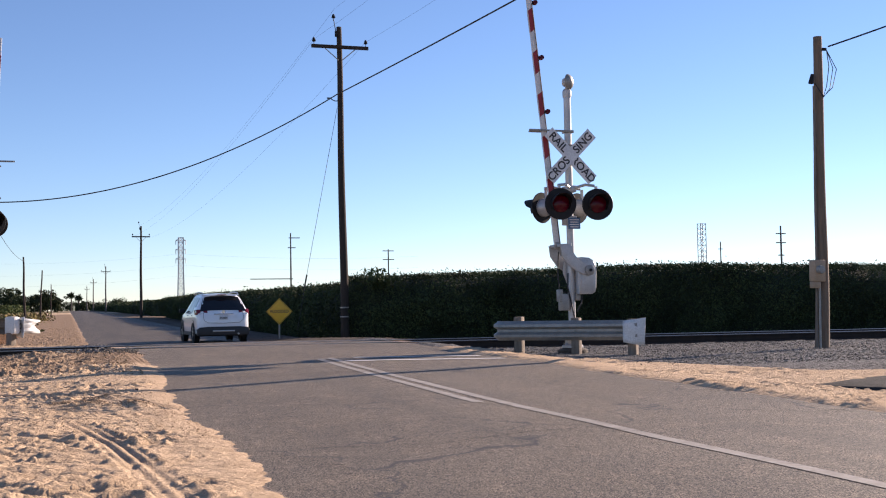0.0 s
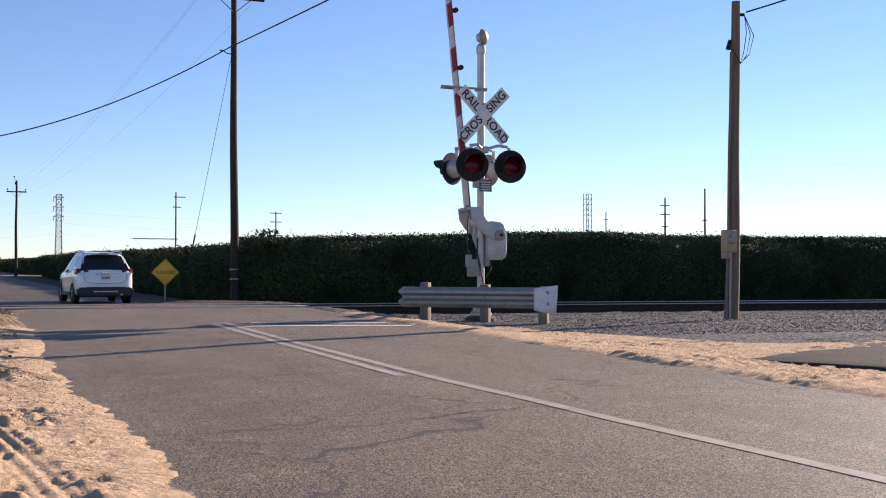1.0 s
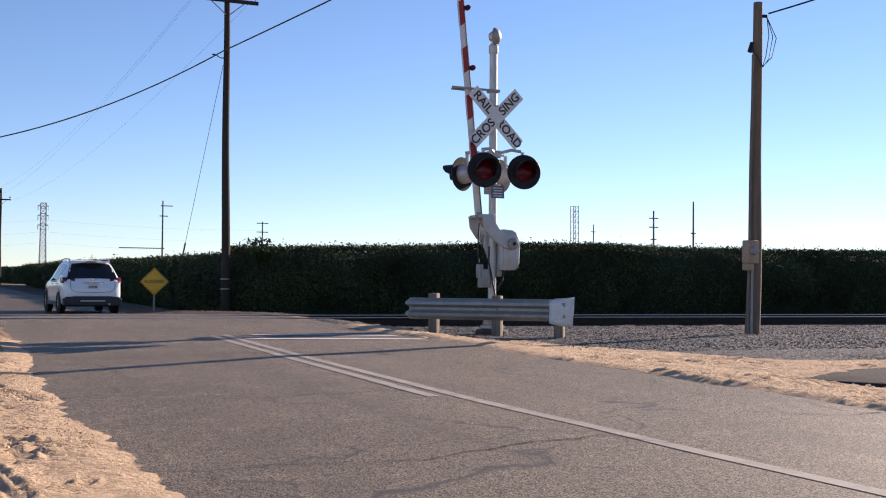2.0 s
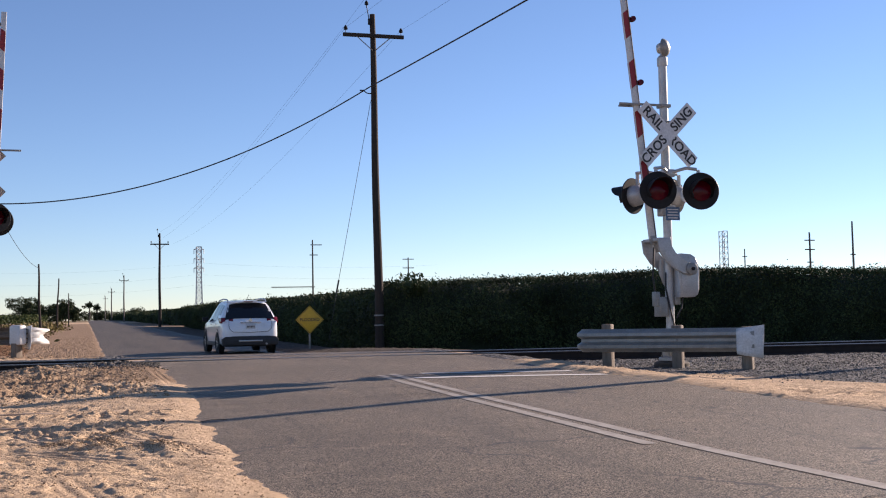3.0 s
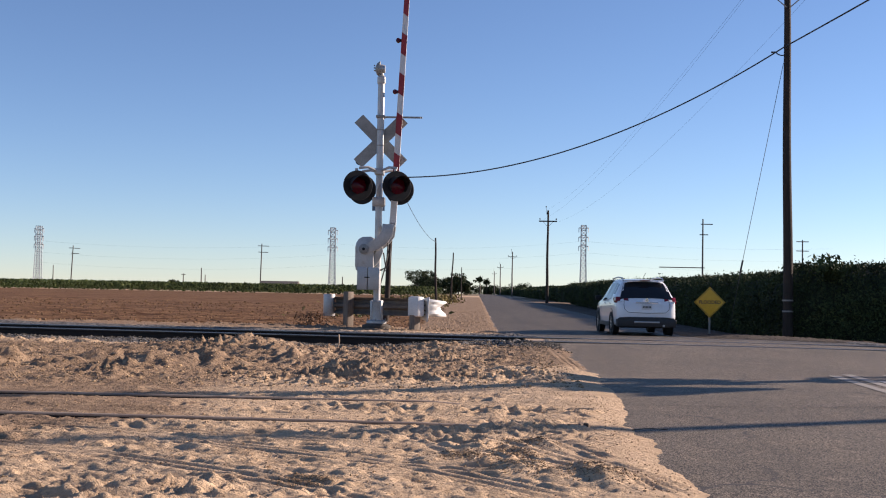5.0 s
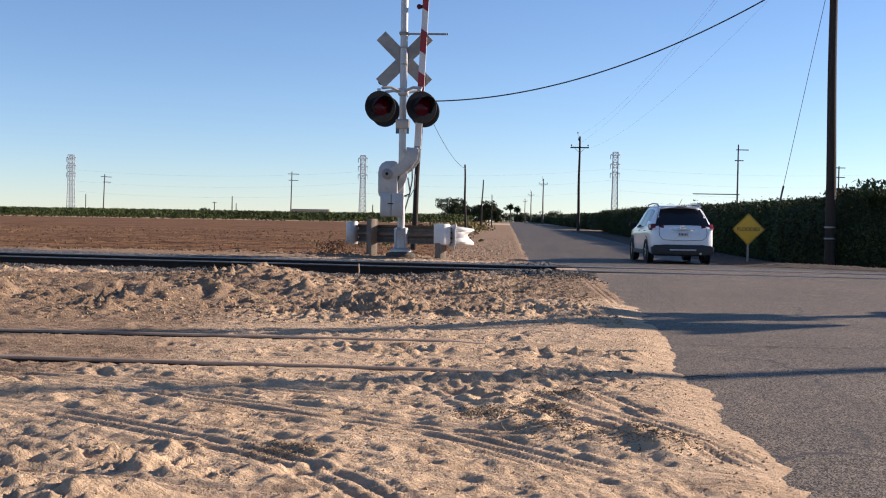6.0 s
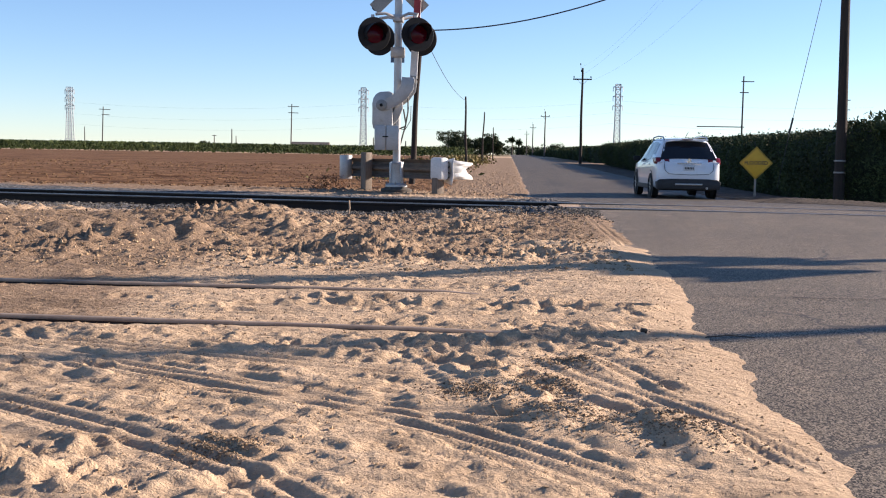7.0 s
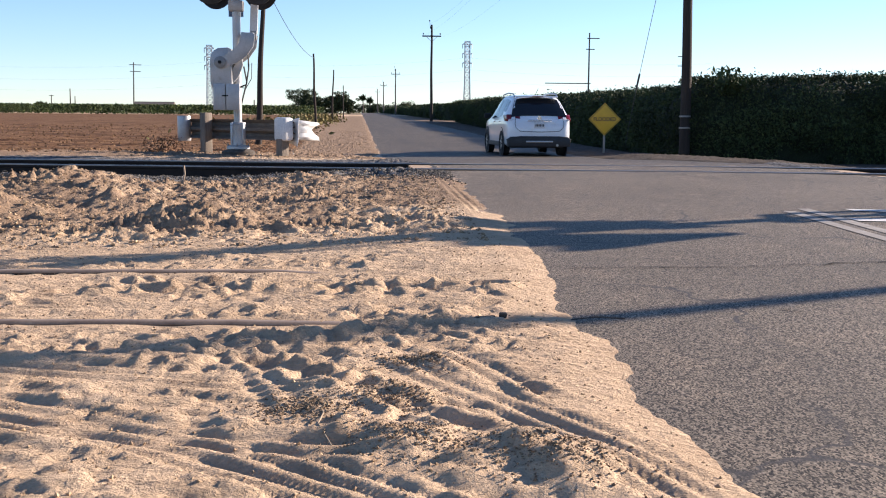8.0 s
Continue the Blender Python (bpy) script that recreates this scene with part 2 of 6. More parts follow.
EARTH, ASPHALT = ground_material(), asphalt_material()
# near-black for the painted shoulder shadow and for the road cracks
SHADECRACK = surface("shade_and_crack", (0.034, 0.032, 0.030), (0.056, 0.052, 0.047), 1.5, 90, 0.95, 0, 0.8, 0.008, (0.085, 0.072, 0.058), (0.6, 0.8), 2)
SHADECRACK.node_tree.nodes["Principled BSDF"].inputs["Specular IOR Level"].default_value = 0.1
SERVICEWOOD = surface("service_pole_wood", (0.150, 0.104, 0.070), (0.225, 0.162, 0.112), 3, 60, 0.85, 0, 0.5, 0.006, (0.098, 0.068, 0.045), (0.55, 0.75), 4, 0, (6, 6, 0.5))
STONE = leaf_material("ballast_stone", (0.064, 0.063, 0.061), (0.152, 0.148, 0.143), (0.288, 0.279, 0.269))
TRACKSTONE = leaf_material("dark_track_stone", (0.04, 0.036, 0.032), (0.10, 0.09, 0.08), (0.24, 0.215, 0.19))
CLOD = leaf_material("soil_clod", (0.260, 0.183, 0.119), (0.360, 0.259, 0.166), (0.460, 0.334, 0.217))
DARKCLOD = leaf_material("dark_soil_crumb", (0.140, 0.099, 0.064), (0.220, 0.155, 0.102), (0.330, 0.235, 0.153))
FIELDCLOD = leaf_material("field_clod", (0.110, 0.063, 0.034), (0.190, 0.111, 0.060), (0.290, 0.179, 0.099))


# ---- mesh helpers ----
def box(bm, c, s, m=None, bevel=0.0):
    r = bmesh.ops.create_cube(bm, size=1.0, matrix=(m or Matrix()) @ Matrix.LocRotScale(c, None, s))
    if bevel:
        edges = list({e for v in r["verts"] for e in v.link_edges})
        bmesh.ops.bevel(bm, geom=edges, offset=bevel, segments=2, affect="EDGES", profile=0.5)


def rod(bm, p, q, r0, r1=None, n=12):
    p, q = Vector(p), Vector(q)
    d = q - p
    m = Matrix.Translation((p + q) / 2) @ d.to_track_quat("Z", "Y").to_matrix().to_4x4()
    bmesh.ops.create_cone(bm, cap_ends=True, segments=n, radius1=r0, radius2=r0 if r1 is None else r1, depth=d.length, matrix=m)


def tube(bm, pts, r, n=6):
    pts = [Vector(p) for p in pts]
    rings = []
    for i, p in enumerate(pts):
        d = (pts[min(i + 1, len(pts) - 1)] - pts[max(i - 1, 0)]).normalized()
        a = d.orthogonal() if abs(d.z) > 0.95 else d.cross(Vector((0, 0, 1)))
        a.normalize()
        b = d.cross(a)
        rr = float(r[i] if isinstance(r, (list, tuple)) else r)
        rings.append([bm.verts.new(p + rr * (math.cos(2 * math.pi * k / n) * a + math.sin(2 * math.pi * k / n) * b)) for k in range(n)])
    for u, w in zip(rings, rings[1:]):
        for k in range(n):
            bm.faces.new((u[k], u[(k + 1) % n], w[(k + 1) % n], w[k]))
    bm.faces.new(rings[0]), bm.faces.new(rings[-1][::-1])


def prism(bm, poly, depth, m=None, bevel=0.0):
    """A polygon in the x-z plane, made depth thick along y round y = 0."""
    m = m or Matrix()
    a = [bm.verts.new(m @ Vector((x, -depth / 2, z))) for x, z in poly]
    b = [bm.verts.new(m @ Vector((x, depth / 2, z))) for x, z in poly]
    k = len(poly)
    fs = [bm.faces.new(a), bm.faces.new(b[::-1])] + [bm.faces.new((a[i], b[i], b[(i + 1) % k], a[(i + 1) % k])) for i in range(k)]
    if bevel:
        edges = list(set(fs[0].edges) | set(fs[1].edges))
        bmesh.ops.bevel(bm, geom=edges, offset=bevel, segments=2, affect="EDGES", profile=0.5)


def lathe(bm, prof, m=None, n=24):
    """Turns (radius, height) pairs round z."""
    m = m or Matrix()
    rings = []
    for r, z in prof:
        rings.append([bm.verts.new(m @ Vector((max(r, 1e-4) * math.cos(2 * math.pi * k / n), max(r, 1e-4) * math.sin(2 * math.pi * k / n), z))) for k in range(n)])
    for u, w in zip(rings, rings[1:]):
        for k in range(n):
            bm.faces.new((u[k], u[(k + 1) % n], w[(k + 1) % n], w[k]))
    bm.faces.new(rings[0][::-1]), bm.faces.new(rings[-1])


def ribbon(bm, a, b):
    """Quads between two rows of points."""
    a, b = [bm.verts.new(p) for p in a], [bm.verts.new(p) for p in b]
    for i in range(len(a) - 1):
        bm.faces.new((a[i], a[i + 1], b[i + 1], b[i]))


def mesh_of(bm, name, material, angle=38):
    bmesh.ops.recalc_face_normals(bm, faces=bm.faces)
    me = bpy.data.meshes.new(name)
    bm.to_mesh(me)
    bm.free()
    me.materials.append(material)
    me.shade_smooth()
    me.set_sharp_from_angle(angle=radians(angle))
    return me


def part(name, bm, material, parent, label="", angle=38):
    ob = new(name, mesh_of(bm, name, material, angle))
    ob.parent = parent
    return tagged(ob, label)


def root(name, m, label, category, group=""):
    ob = new(name)
    ob.matrix_world = m
    ob.empty_display_size = 0.2
    return tagged(ob, label, category, group)


def sheet(name, verts, faces, material, smooth=True):
    me = bpy.data.meshes.new(name)
    me.from_pydata(verts.tolist() if hasattr(verts, "tolist") else verts, [], faces.tolist() if hasattr(faces, "tolist") else faces)
    me.materials.append(material)
    if smooth:
        me.shade_smooth()
    me.update()
    return new(name, me)


def words(text, size, material, name="lettering", thick=0.002):
    cu = bpy.data.curves.new(name, "FONT")
    cu.body, cu.size, cu.align_x, cu.align_y, cu.extrude = text, size, "CENTER", "CENTER", thick
    cu.offset = size * 0.02
    tmp = new(name, cu)
    me = bpy.data.meshes.new_from_object(tmp)
    bpy.data.objects.remove(tmp)
    me.materials.clear()
    me.materials.append(material)
    return me


# ---- the lie of the land ----
table = np.random.default_rng(5).random((256, 256))


def vnoise(x, y, k=0):
    x, y = np.asarray(x, float) + 17.3 * k, np.asarray(y, float) + 9.1 * k
    i, j = np.floor(x).astype(int), np.floor(y).astype(int)
    u, w = x - i, y - j
    u, w = u * u * (3 - 2 * u), w * w * (3 - 2 * w)
    g = lambda a, b: table[a % 256, b % 256]
    return (g(i, j) * (1 - u) + g(i + 1, j) * u) * (1 - w) + (g(i, j + 1) * (1 - u) + g(i + 1, j + 1) * u) * w - 0.5


def smooth(a, b, x):
    u = np.clip((x - a) / (b - a), 0, 1)
    return u * u * (3 - 2 * u)


RAIL_SLOPE = -0.15
RAIL_NEAR, RAIL_FAR, RAIL_TOP = 22.65, 24.17, 0.22
ROAD_RIGHT = 6.9


def road_level(y):
    return np.interp(y, [-900, 7, 10, 13.4, 16.3, 21.6, 24.6, 30, 37, 42, 120, 300, 600, 4000], [0, 0, 0.04, 0.08, 0.136, 0.215, 0.215, 0.05, -0.2, -0.2, 0.25, 1.1, 1.8, 1.8])


def left_level(y):
    return np.interp(y, [-900, 5, 9, 12, 14, 16.5, 20, 22, 23, 25, 27, 29, 34, 42, 120, 300, 600, 4000], [0, 0.02, 0.06, 0.075, 0.065, 0.085, 0.10, 0.10, 0.11, 0.16, 0.22, 0.17, 0.0, -0.2, 0.25, 1.1, 1.8, 1.8])


def right_level(y):
    return np.interp(y, [-900, 7, 12, 17, 20, 22, 25, 27, 33, 42, 120, 300, 600, 4000], [0, 0, 0.02, 0.03, 0.05, 0.055, 0.09, 0.1, 0.0, -0.2, 0.25, 1.1, 1.8, 1.8])


def road_left(y):
    return 1.24 + 0.17 * smooth(12.6, 14.6, y) - 0.5 * smooth(25, 29, y) + 0.08 * smooth(9.2, 7.8, y) * smooth(5.5, 7.5, y) + 0.08 * vnoise(y * 0.55, 3.3) + 0.10 * vnoise(y * 2.1, 8.8) + 0.08 * vnoise(y * 6.3, 4.8) + 0.025 * vnoise(y * 17, 2.8)


def road_right(y):
    return ROAD_RIGHT + 0.25 * vnoise(y * 0.4, 5.5) + 0.1 * vnoise(y * 1.9, 1.1)


# wheel tracks in the sand: three points that the middle of the track goes through, half width
TREADS = [
    (((-2.6, 11.45), (-0.75, 10.50), (0.10, 9.55)), 0.11), (((-2.4, 12.0), (-0.28, 11.02), (0.85, 9.95)), 0.12),
    (((-2.6, 12.1), (-0.7, 11.72), (0.45, 11.25)), 0.10), (((0.02, 11.9), (0.14, 11.5), (0.26, 11.05)), 0.08),
    (((0.70, 12.05), (0.90, 11.6), (1.0, 11.2)), 0.08), (((0.45, 11.9), (0.98, 11.0), (1.28, 10.3)), 0.11),
    (((1.45, 22.0), (1.48, 19.5), (1.5, 16.8)), 0.12), (((-3.5, 13.2), (-1.2, 12.95), (1.0, 13.0)), 0.11),
    (((-3.4, 14.9), (-0.6, 14.75), (1.3, 15.3)), 0.12),
    (((0.35, 9.6), (0.7, 7.6), (0.95, 4.6)), 0.11), (((-0.9, 11.2), (0.0, 10.9), (0.6, 10.75)), 0.09), (((-1.2, 10.0), (-0.5, 9.75), (0.3, 9.9)), 0.10), (((-3.0, 16.0), (-1.2, 18.3), (0.9, 20.2)), 0.12),
]


def track_offset(x, y, pts):
    """How far a spot lies beside a curved track, and whether it lies on it at all."""
    (x0, y0), (x1, y1), (x2, y2) = pts
    u = np.linspace(0, 1, 17)
    bx, by = 2 * x1 - (x0 + x2) / 2, 2 * y1 - (y0 + y2) / 2
    cx, cy = (1 - u) ** 2 * x0 + 2 * u * (1 - u) * bx + u * u * x2, (1 - u) ** 2 * y0 + 2 * u * (1 - u) * by + u * u * y2
    best, side, run, far = np.full(x.shape, 9.0), np.full(x.shape, 9.0), np.zeros(x.shape), 0.0
    near = (x > cx.min() - 0.5) & (x < cx.max() + 0.5) & (y > cy.min() - 0.5) & (y < cy.max() + 0.5)
    px, py = x[near], y[near]
    bb, ss, rr = best[near], side[near], run[near]
    for i in range(16):
        ex, ey = cx[i + 1] - cx[i], cy[i + 1] - cy[i]
        n = math.hypot(ex, ey)
        t = np.clip(((px - cx[i]) * ex + (py - cy[i]) * ey) / (n * n), 0, 1)
        dd = np.hypot(px - cx[i] - t * ex, py - cy[i] - t * ey)
        closer = dd < bb
        cross = ((px - cx[i]) * ey - (py - cy[i]) * ex) / n
        bb, ss, rr = np.where(closer, dd, bb), np.where(closer, np.copysign(dd, cross), ss), np.where(closer, far + t * n, rr)
        far += n
    best[near], side[near], run[near] = bb, ss, rr
    return side + 0.03 * vnoise(x * 1.1, y * 1.1, 12), smooth(0.0, 0.25, run) * smooth(far, far - 0.25, run) * (best < 0.6)


MOUNDS = [(0.94, 10.66, 0.22, 0.06), (0.60, 10.85, 0.2, 0.035), (0.66, 11.74, 0.16, 0.025), (-0.75, 16.5, 0.45, 0.14), (-2.4, 17.1, 0.42, 0.15), (-3.0, 17.0, 0.5, 0.16), (-3.7, 17.5, 0.4, 0.14), (-4.8, 17.0, 0.5, 0.15), (-1.6, 17.9, 0.45, 0.13), (-2.2, 19.5, 0.9, 0.12), (0.3, 11.3, 0.22, 0.03), (-0.9, 9.6, 0.35, 0.035), (-2.9, 21.2, 0.8, 0.12), (-0.2, 20.6, 0.6, 0.08)]
prints = np.random.default_rng(9)
PRINTS = np.column_stack([prints.uniform(-5.5, 1.15, 260), prints.uniform(4, 15.6, 260), prints.uniform(0, np.pi, 260), prints.uniform(0.02, 0.05, 260), prints.uniform(0.006, 0.016, 260)])
PRINTS = np.concatenate([PRINTS, [(-0.85 + 0.21 * k, 13.32 - 0.005 * k + 0.04 * (k % 2), 0.2, 0.055, 0.04) for k in range(10)], [(0.15 + 0.16 * k, 11.75 - 0.2 * k, 2.2, 0.06, 0.02) for k in range(5)]])


def ground_level(x, y, detail=True):
    x, y = np.asarray(x, float), np.asarray(y, float)
    rl, rr, base = road_left(y), road_right(y), road_level(y)
    left, right = left_level(y), right_level(y)
    z = np.where(x < 4, left + (base + 0.007 - left) * smooth(-1.3 - 1.5 * smooth(13.5, 16, y), -0.1, x - rl), right + (base + 0.010 - right) * smooth(1.2, 0.1, x - rr))
    if detail:
        near = smooth(70, 24, np.abs(y - 14)) * smooth(40, 16, np.abs(x))
        calm = 0.6 + 0.3 * smooth(0.2, -0.8, x - rl)
        side = np.where(x < 4, calm, 0.5)
        along, athwart = 0.94 * x - 0.34 * y + 0.5 * vnoise(x * 0.7, y * 0.7, 43), 0.34 * x + 0.94 * y + 0.4 * vnoise(x * 0.9, y * 0.9, 44)
        wx, wy = x + 0.10 * vnoise(x * 5, y * 5, 51) + 0.05 * vnoise(x * 13, y * 13, 52), y + 0.08 * vnoise(x * 5, y * 5, 58) + 0.04 * vnoise(x * 13, y * 13, 59)
        d = 0.012 * vnoise(x * 0.9, y * 0.9, 1) + 0.006 * vnoise(x * 2.7, y * 3.6, 2) + 0.005 * vnoise(x * 22, y * 30, 33)
        # streaks left by wheels and wind, then crusts that stand proud and pits that are trodden in
        d = d + 0.005 * (1 - 4 * np.abs(vnoise(along * 1.6, athwart * 8, 41))) + 0.005 * (1 - 4 * np.abs(vnoise(along * 4, athwart * 18, 42))) + 0.004 * (1 - 4 * np.abs(vnoise(along * 7, athwart * 28, 47)))
        rough = (0.6 + 1.1 * smooth(-0.05, 0.25, vnoise(x * 0.9, y * 1.2, 60))) * (1 - 0.6 * smooth(12.4, 12.9, y) * smooth(16.2, 15.2, y))
        d = d + rough * (0.010 * smooth(0.15, 0.22, vnoise(wx * 2.4, wy * 4.2, 53)) - 0.010 * smooth(0.16, 0.23, vnoise(wx * 2.8, wy * 4.6, 54)) + 0.014 * smooth(0.14, 0.22, vnoise(wx * 6.5, wy * 10, 55)) - 0.013 * smooth(0.15, 0.22, vnoise(wx * 7, wy * 11, 56)) + 0.013 * smooth(0.1, 0.2, vnoise(wx * 13, wy * 19, 57)) - 0.010 * smooth(0.12, 0.2, vnoise(wx * 12, wy * 18, 64)) + 0.009 * smooth(0.1, 0.2, vnoise(wx * 22, wy * 28, 62)))
        lump = smooth(14.9, 16.2, y) * smooth(21.6, 20.6, y + 0.15 * x) * smooth(1.0, -0.6, x - rl + 0.6)
        d = d * (1 + 0.7 * lump) + lump * (0.05 * np.abs(vnoise(x * 1.6, y * 2.8, 6)) + 0.03 * np.abs(vnoise(wx * 4, wy * 9, 7)) + 0.03 * np.abs(vnoise(wx * 11, wy * 20, 37)) - 0.03)
        quiet = np.where(x < 4, 0.3 + 0.7 * smooth(0.05, -0.5, x - rl), 1.0)
        ruts_in = []
        for pts, w in TREADS:
            q, on = track_offset(x, y, pts)
            ruts_in.append((q, on, w))
            quiet = quiet * (1 - 0.85 * smooth(w + 0.04, w - 0.03, np.abs(q)) * on)
        z = z + near * side * d * quiet
        for cx, cy, s, h in MOUNDS:
            q = ((x - cx) ** 2 + (y - cy) ** 2) / (s * s)
            z = z + h * np.exp(-q * 1.6) * (1 + 0.9 * vnoise(x * 9, y * 9, 8))
        sandy = (x < 1.5) & (y > 3) & (y < 22)
        for q, on, w in ruts_in:
            wear = 0.55 + 0.45 * smooth(-0.15, 0.1, vnoise(x * 1.3, y * 1.3, 11))
            inside = smooth(w + 0.025, w - 0.015, np.abs(q)) * on
            ribs = np.tanh(1.6 * np.cos(q * 2 * np.pi / 0.084))
            rim = np.exp(-((np.abs(q) - w - 0.04) / 0.03) ** 2) * on
            z = z + np.where(sandy, wear * (inside * (-0.006 + 0.0085 * ribs) + 0.005 * rim), 0)
        for px, py, a, s, h in PRINTS:
            m = sandy & (np.abs(x - px) < 0.5) & (np.abs(y - py) < 0.5)
            if not m.any():
                continue
            u, w = (x[m] - px) * math.cos(a) + (y[m] - py) * math.sin(a), -(x[m] - px) * math.sin(a) + (y[m] - py) * math.cos(a)
            q = np.sqrt((u / (s * 2.3)) ** 2 + (w / s) ** 2)
            z[m] += -h * np.exp(-q ** 3) + 0.7 * h * np.exp(-((q - 1.45) / 0.35) ** 2) * (0.4 + 0.6 * (u > 0))
        ruts = (x > 6.6) & (x < 12) & (y < 22)
        z = z + np.where(ruts, (0.022 * vnoise(x * 3.4 + 0.9 * y, y * 0.45, 18) + 0.02 * vnoise(x * 7 + 1.9 * y, y * 0.8, 19)) * smooth(6.9, 7.3, x) * smooth(10.5, 9, x), 0)
        fieldy = smooth(29, 31, y) * smooth(-1.0, -2.5, x) * smooth(130, 60, y)
        z = z + fieldy * (0.07 * vnoise(x * 0.5, y * 2.2, 12) + 0.05 * vnoise(x * 2.6, y * 4.4, 13))
    # the old siding lies in a shallow hollow
    for y0, slope, head in ((12.45, -0.05, 0.084), (13.95, -0.03, 0.077)):
        q = y - y0 - slope * x
        hollow = smooth(0.20, 0.05, np.abs(q)) * smooth(0.9, 0.1, x)
        top = head - 0.004 - (0.05 if y0 < 13 else 0.02) * smooth(-0.6, -3.0, x) * (q < 0) + 0.012 * vnoise(x * 6, y * 6, 16)
        z = z * (1 - hollow) + np.where(x > -0.9, top, np.minimum(z, top)) * hollow
    z = z - 0.32 * smooth(8.5, 11, x) * smooth(25.3, 28, y + 0.15 * x - 0.1) * smooth(150, 60, y)
    # the bed of the road lies under its slab
    inside = smooth(-0.12, 0.5, x - rl) * smooth(0.05, -0.35, x - rr)
    z = z * (1 - inside) + (base - 0.06) * inside
    # cut for the main track
    across = y - (RAIL_NEAR + RAIL_FAR) / 2 - RAIL_SLOPE * x
    onroad = smooth(rl - 0.2, rl + 0.1, x) * smooth(rr + 0.2, rr - 0.1, x)
    cut = smooth(1.35, 1.0, np.abs(across)) * (1 - onroad)
    return z * (1 - cut) + np.minimum(z, 0.035 + 0.03 * vnoise(x * 5, y * 5, 15)) * cut


def level(x, y):
    return float(ground_level(np.array([x], float), np.array([y], float))[0])


def spaced(stops):
    out = []
    for (a, step), (b, _) in zip(stops, stops[1:]):
        out += list(np.arange(a, b - 1e-6, step))
    return np.array(out + [stops[-1][0]])


gx = np.concatenate([-spaced([(7, 0.12), (16, 0.5), (40, 3), (120, 15), (400, 60), (1200, 300), (3000, 1)])[::-1], spaced([(-7, 0.06), (-3.6, 0.028), (-2.2, 0.0155), (1.62, 0.3), (6.5, 0.04), (11, 0.15), (20, 0.6), (45, 4), (120, 15), (400, 60), (1200, 300), (3000, 1)])[1:]])
gy = np.concatenate([-spaced([(0, 0.2), (4, 2), (20, 20), (100, 100), (500, 1)])[::-1], spaced([(0, 0.09), (2.6, 0.05), (4.5, 0.03), (8.2, 0.02), (9.4, 0.0145), (12.4, 0.022), (16, 0.036), (22, 0.09), (32, 0.2), (60, 0.7), (110, 4), (320, 20), (700, 150), (3400, 1)])[1:]])
GX, GY = np.meshgrid(gx, gy)
gz = ground_level(GX.ravel(), GY.ravel())
nx, ny = len(gx), len(gy)
idx = np.arange(nx * ny).reshape(ny, nx)
quads = np.column_stack([idx[:-1, :-1].ravel(), idx[:-1, 1:].ravel(), idx[1:, 1:].ravel(), idx[1:, :-1].ravel()])
ground = tagged(sheet("ground", np.column_stack([GX.ravel(), GY.ravel(), gz]), quads, EARTH), "sunlit pale sand, gravel and ploughed brown earth", "ground", kind="structure")
X, Y = GX.ravel(), GY.ravel()
over = Y - RAIL_SLOPE * X
ZONES = {
    "gravel": np.maximum(smooth(8.2, 9.2, X + 0.28 * (Y - 15) + 0.25 * np.maximum(Y - 17, 0)) * smooth(12.6, 14.0, over) * smooth(30, 27, over), smooth(20.3, 21.6, over) * smooth(26.5, 25.2, over) * 0.75),
    "lumpy": np.maximum(smooth(-0.5, -2.4, X + 0.8 * vnoise(X, Y, 63)) * smooth(8.5, 11.0, Y) * smooth(22, 21, Y) * 0.56, np.maximum(smooth(-0.6, 0.6, X + 0.5 * vnoise(X * 2, Y * 2, 61)) * smooth(2.2, 1.9, X) * smooth(16.3, 17.6, Y) * smooth(22, 21, Y) * 0.55, np.maximum(smooth(14.6, 16.0, Y) * smooth(22, 21, Y) * smooth(1.4, 0.2, X) * 0.5, smooth(25, 27, Y) * smooth(230, 180, Y) * np.maximum(smooth(3.0, 2.0, X) * 0.6, smooth(6.0, 7.0, X))))),
    "field": smooth(-0.6, -2.0, X + 0.02 * (Y - 30)) * smooth(28.2, 30.5, over) * smooth(215, 200, Y),
    "shaded_verge": smooth(6.3, 6.9, X) * smooth(25.0, 27.0, Y + 0.15 * X) * smooth(125, 105, Y),
    "far": smooth(230, 260, Y) + smooth(12, 14, X) * smooth(33, 38, Y),
}
for key, w in ZONES.items():
    at = ground.data.attributes.new(key, "FLOAT", "POINT")
    at.data.foreach_set("value", np.clip(w, 0, 1).astype(np.float32))

# ---- road ----
ry = np.concatenate([np.arange(-14, 4, 1.0), np.arange(4, 30, 0.12), np.arange(30, 120, 3), np.arange(120, 700, 20)])
rows_u = np.concatenate([np.linspace(0, 0.2, 25)[:-1], np.linspace(0.2, 0.86, 10)[:-1], np.linspace(0.86, 1, 8)])
rl, rr = road_left(ry) - 0.25, road_right(ry) + 0.25
RX = rl[:, None] + (rr - rl)[:, None] * rows_u
RY = np.repeat(ry[:, None], len(rows_u), 1)
RZ = road_level(RY) - 0.02 * (2 * rows_u - 1) ** 2 + 0.012 * vnoise(RX * 0.7, RY * 0.5, 21)
ridx = np.arange(RX.size).reshape(RX.shape)
rq = np.column_stack([ridx[:-1, :-1].ravel(), ridx[:-1, 1:].ravel(), ridx[1:, 1:].ravel(), ridx[1:, :-1].ravel()])
road = tagged(sheet("road", np.column_stack([RX.ravel(), RY.ravel(), RZ.ravel()]), rq, ASPHALT), "worn grey asphalt country road with sandy edges", "road", kind="structure")
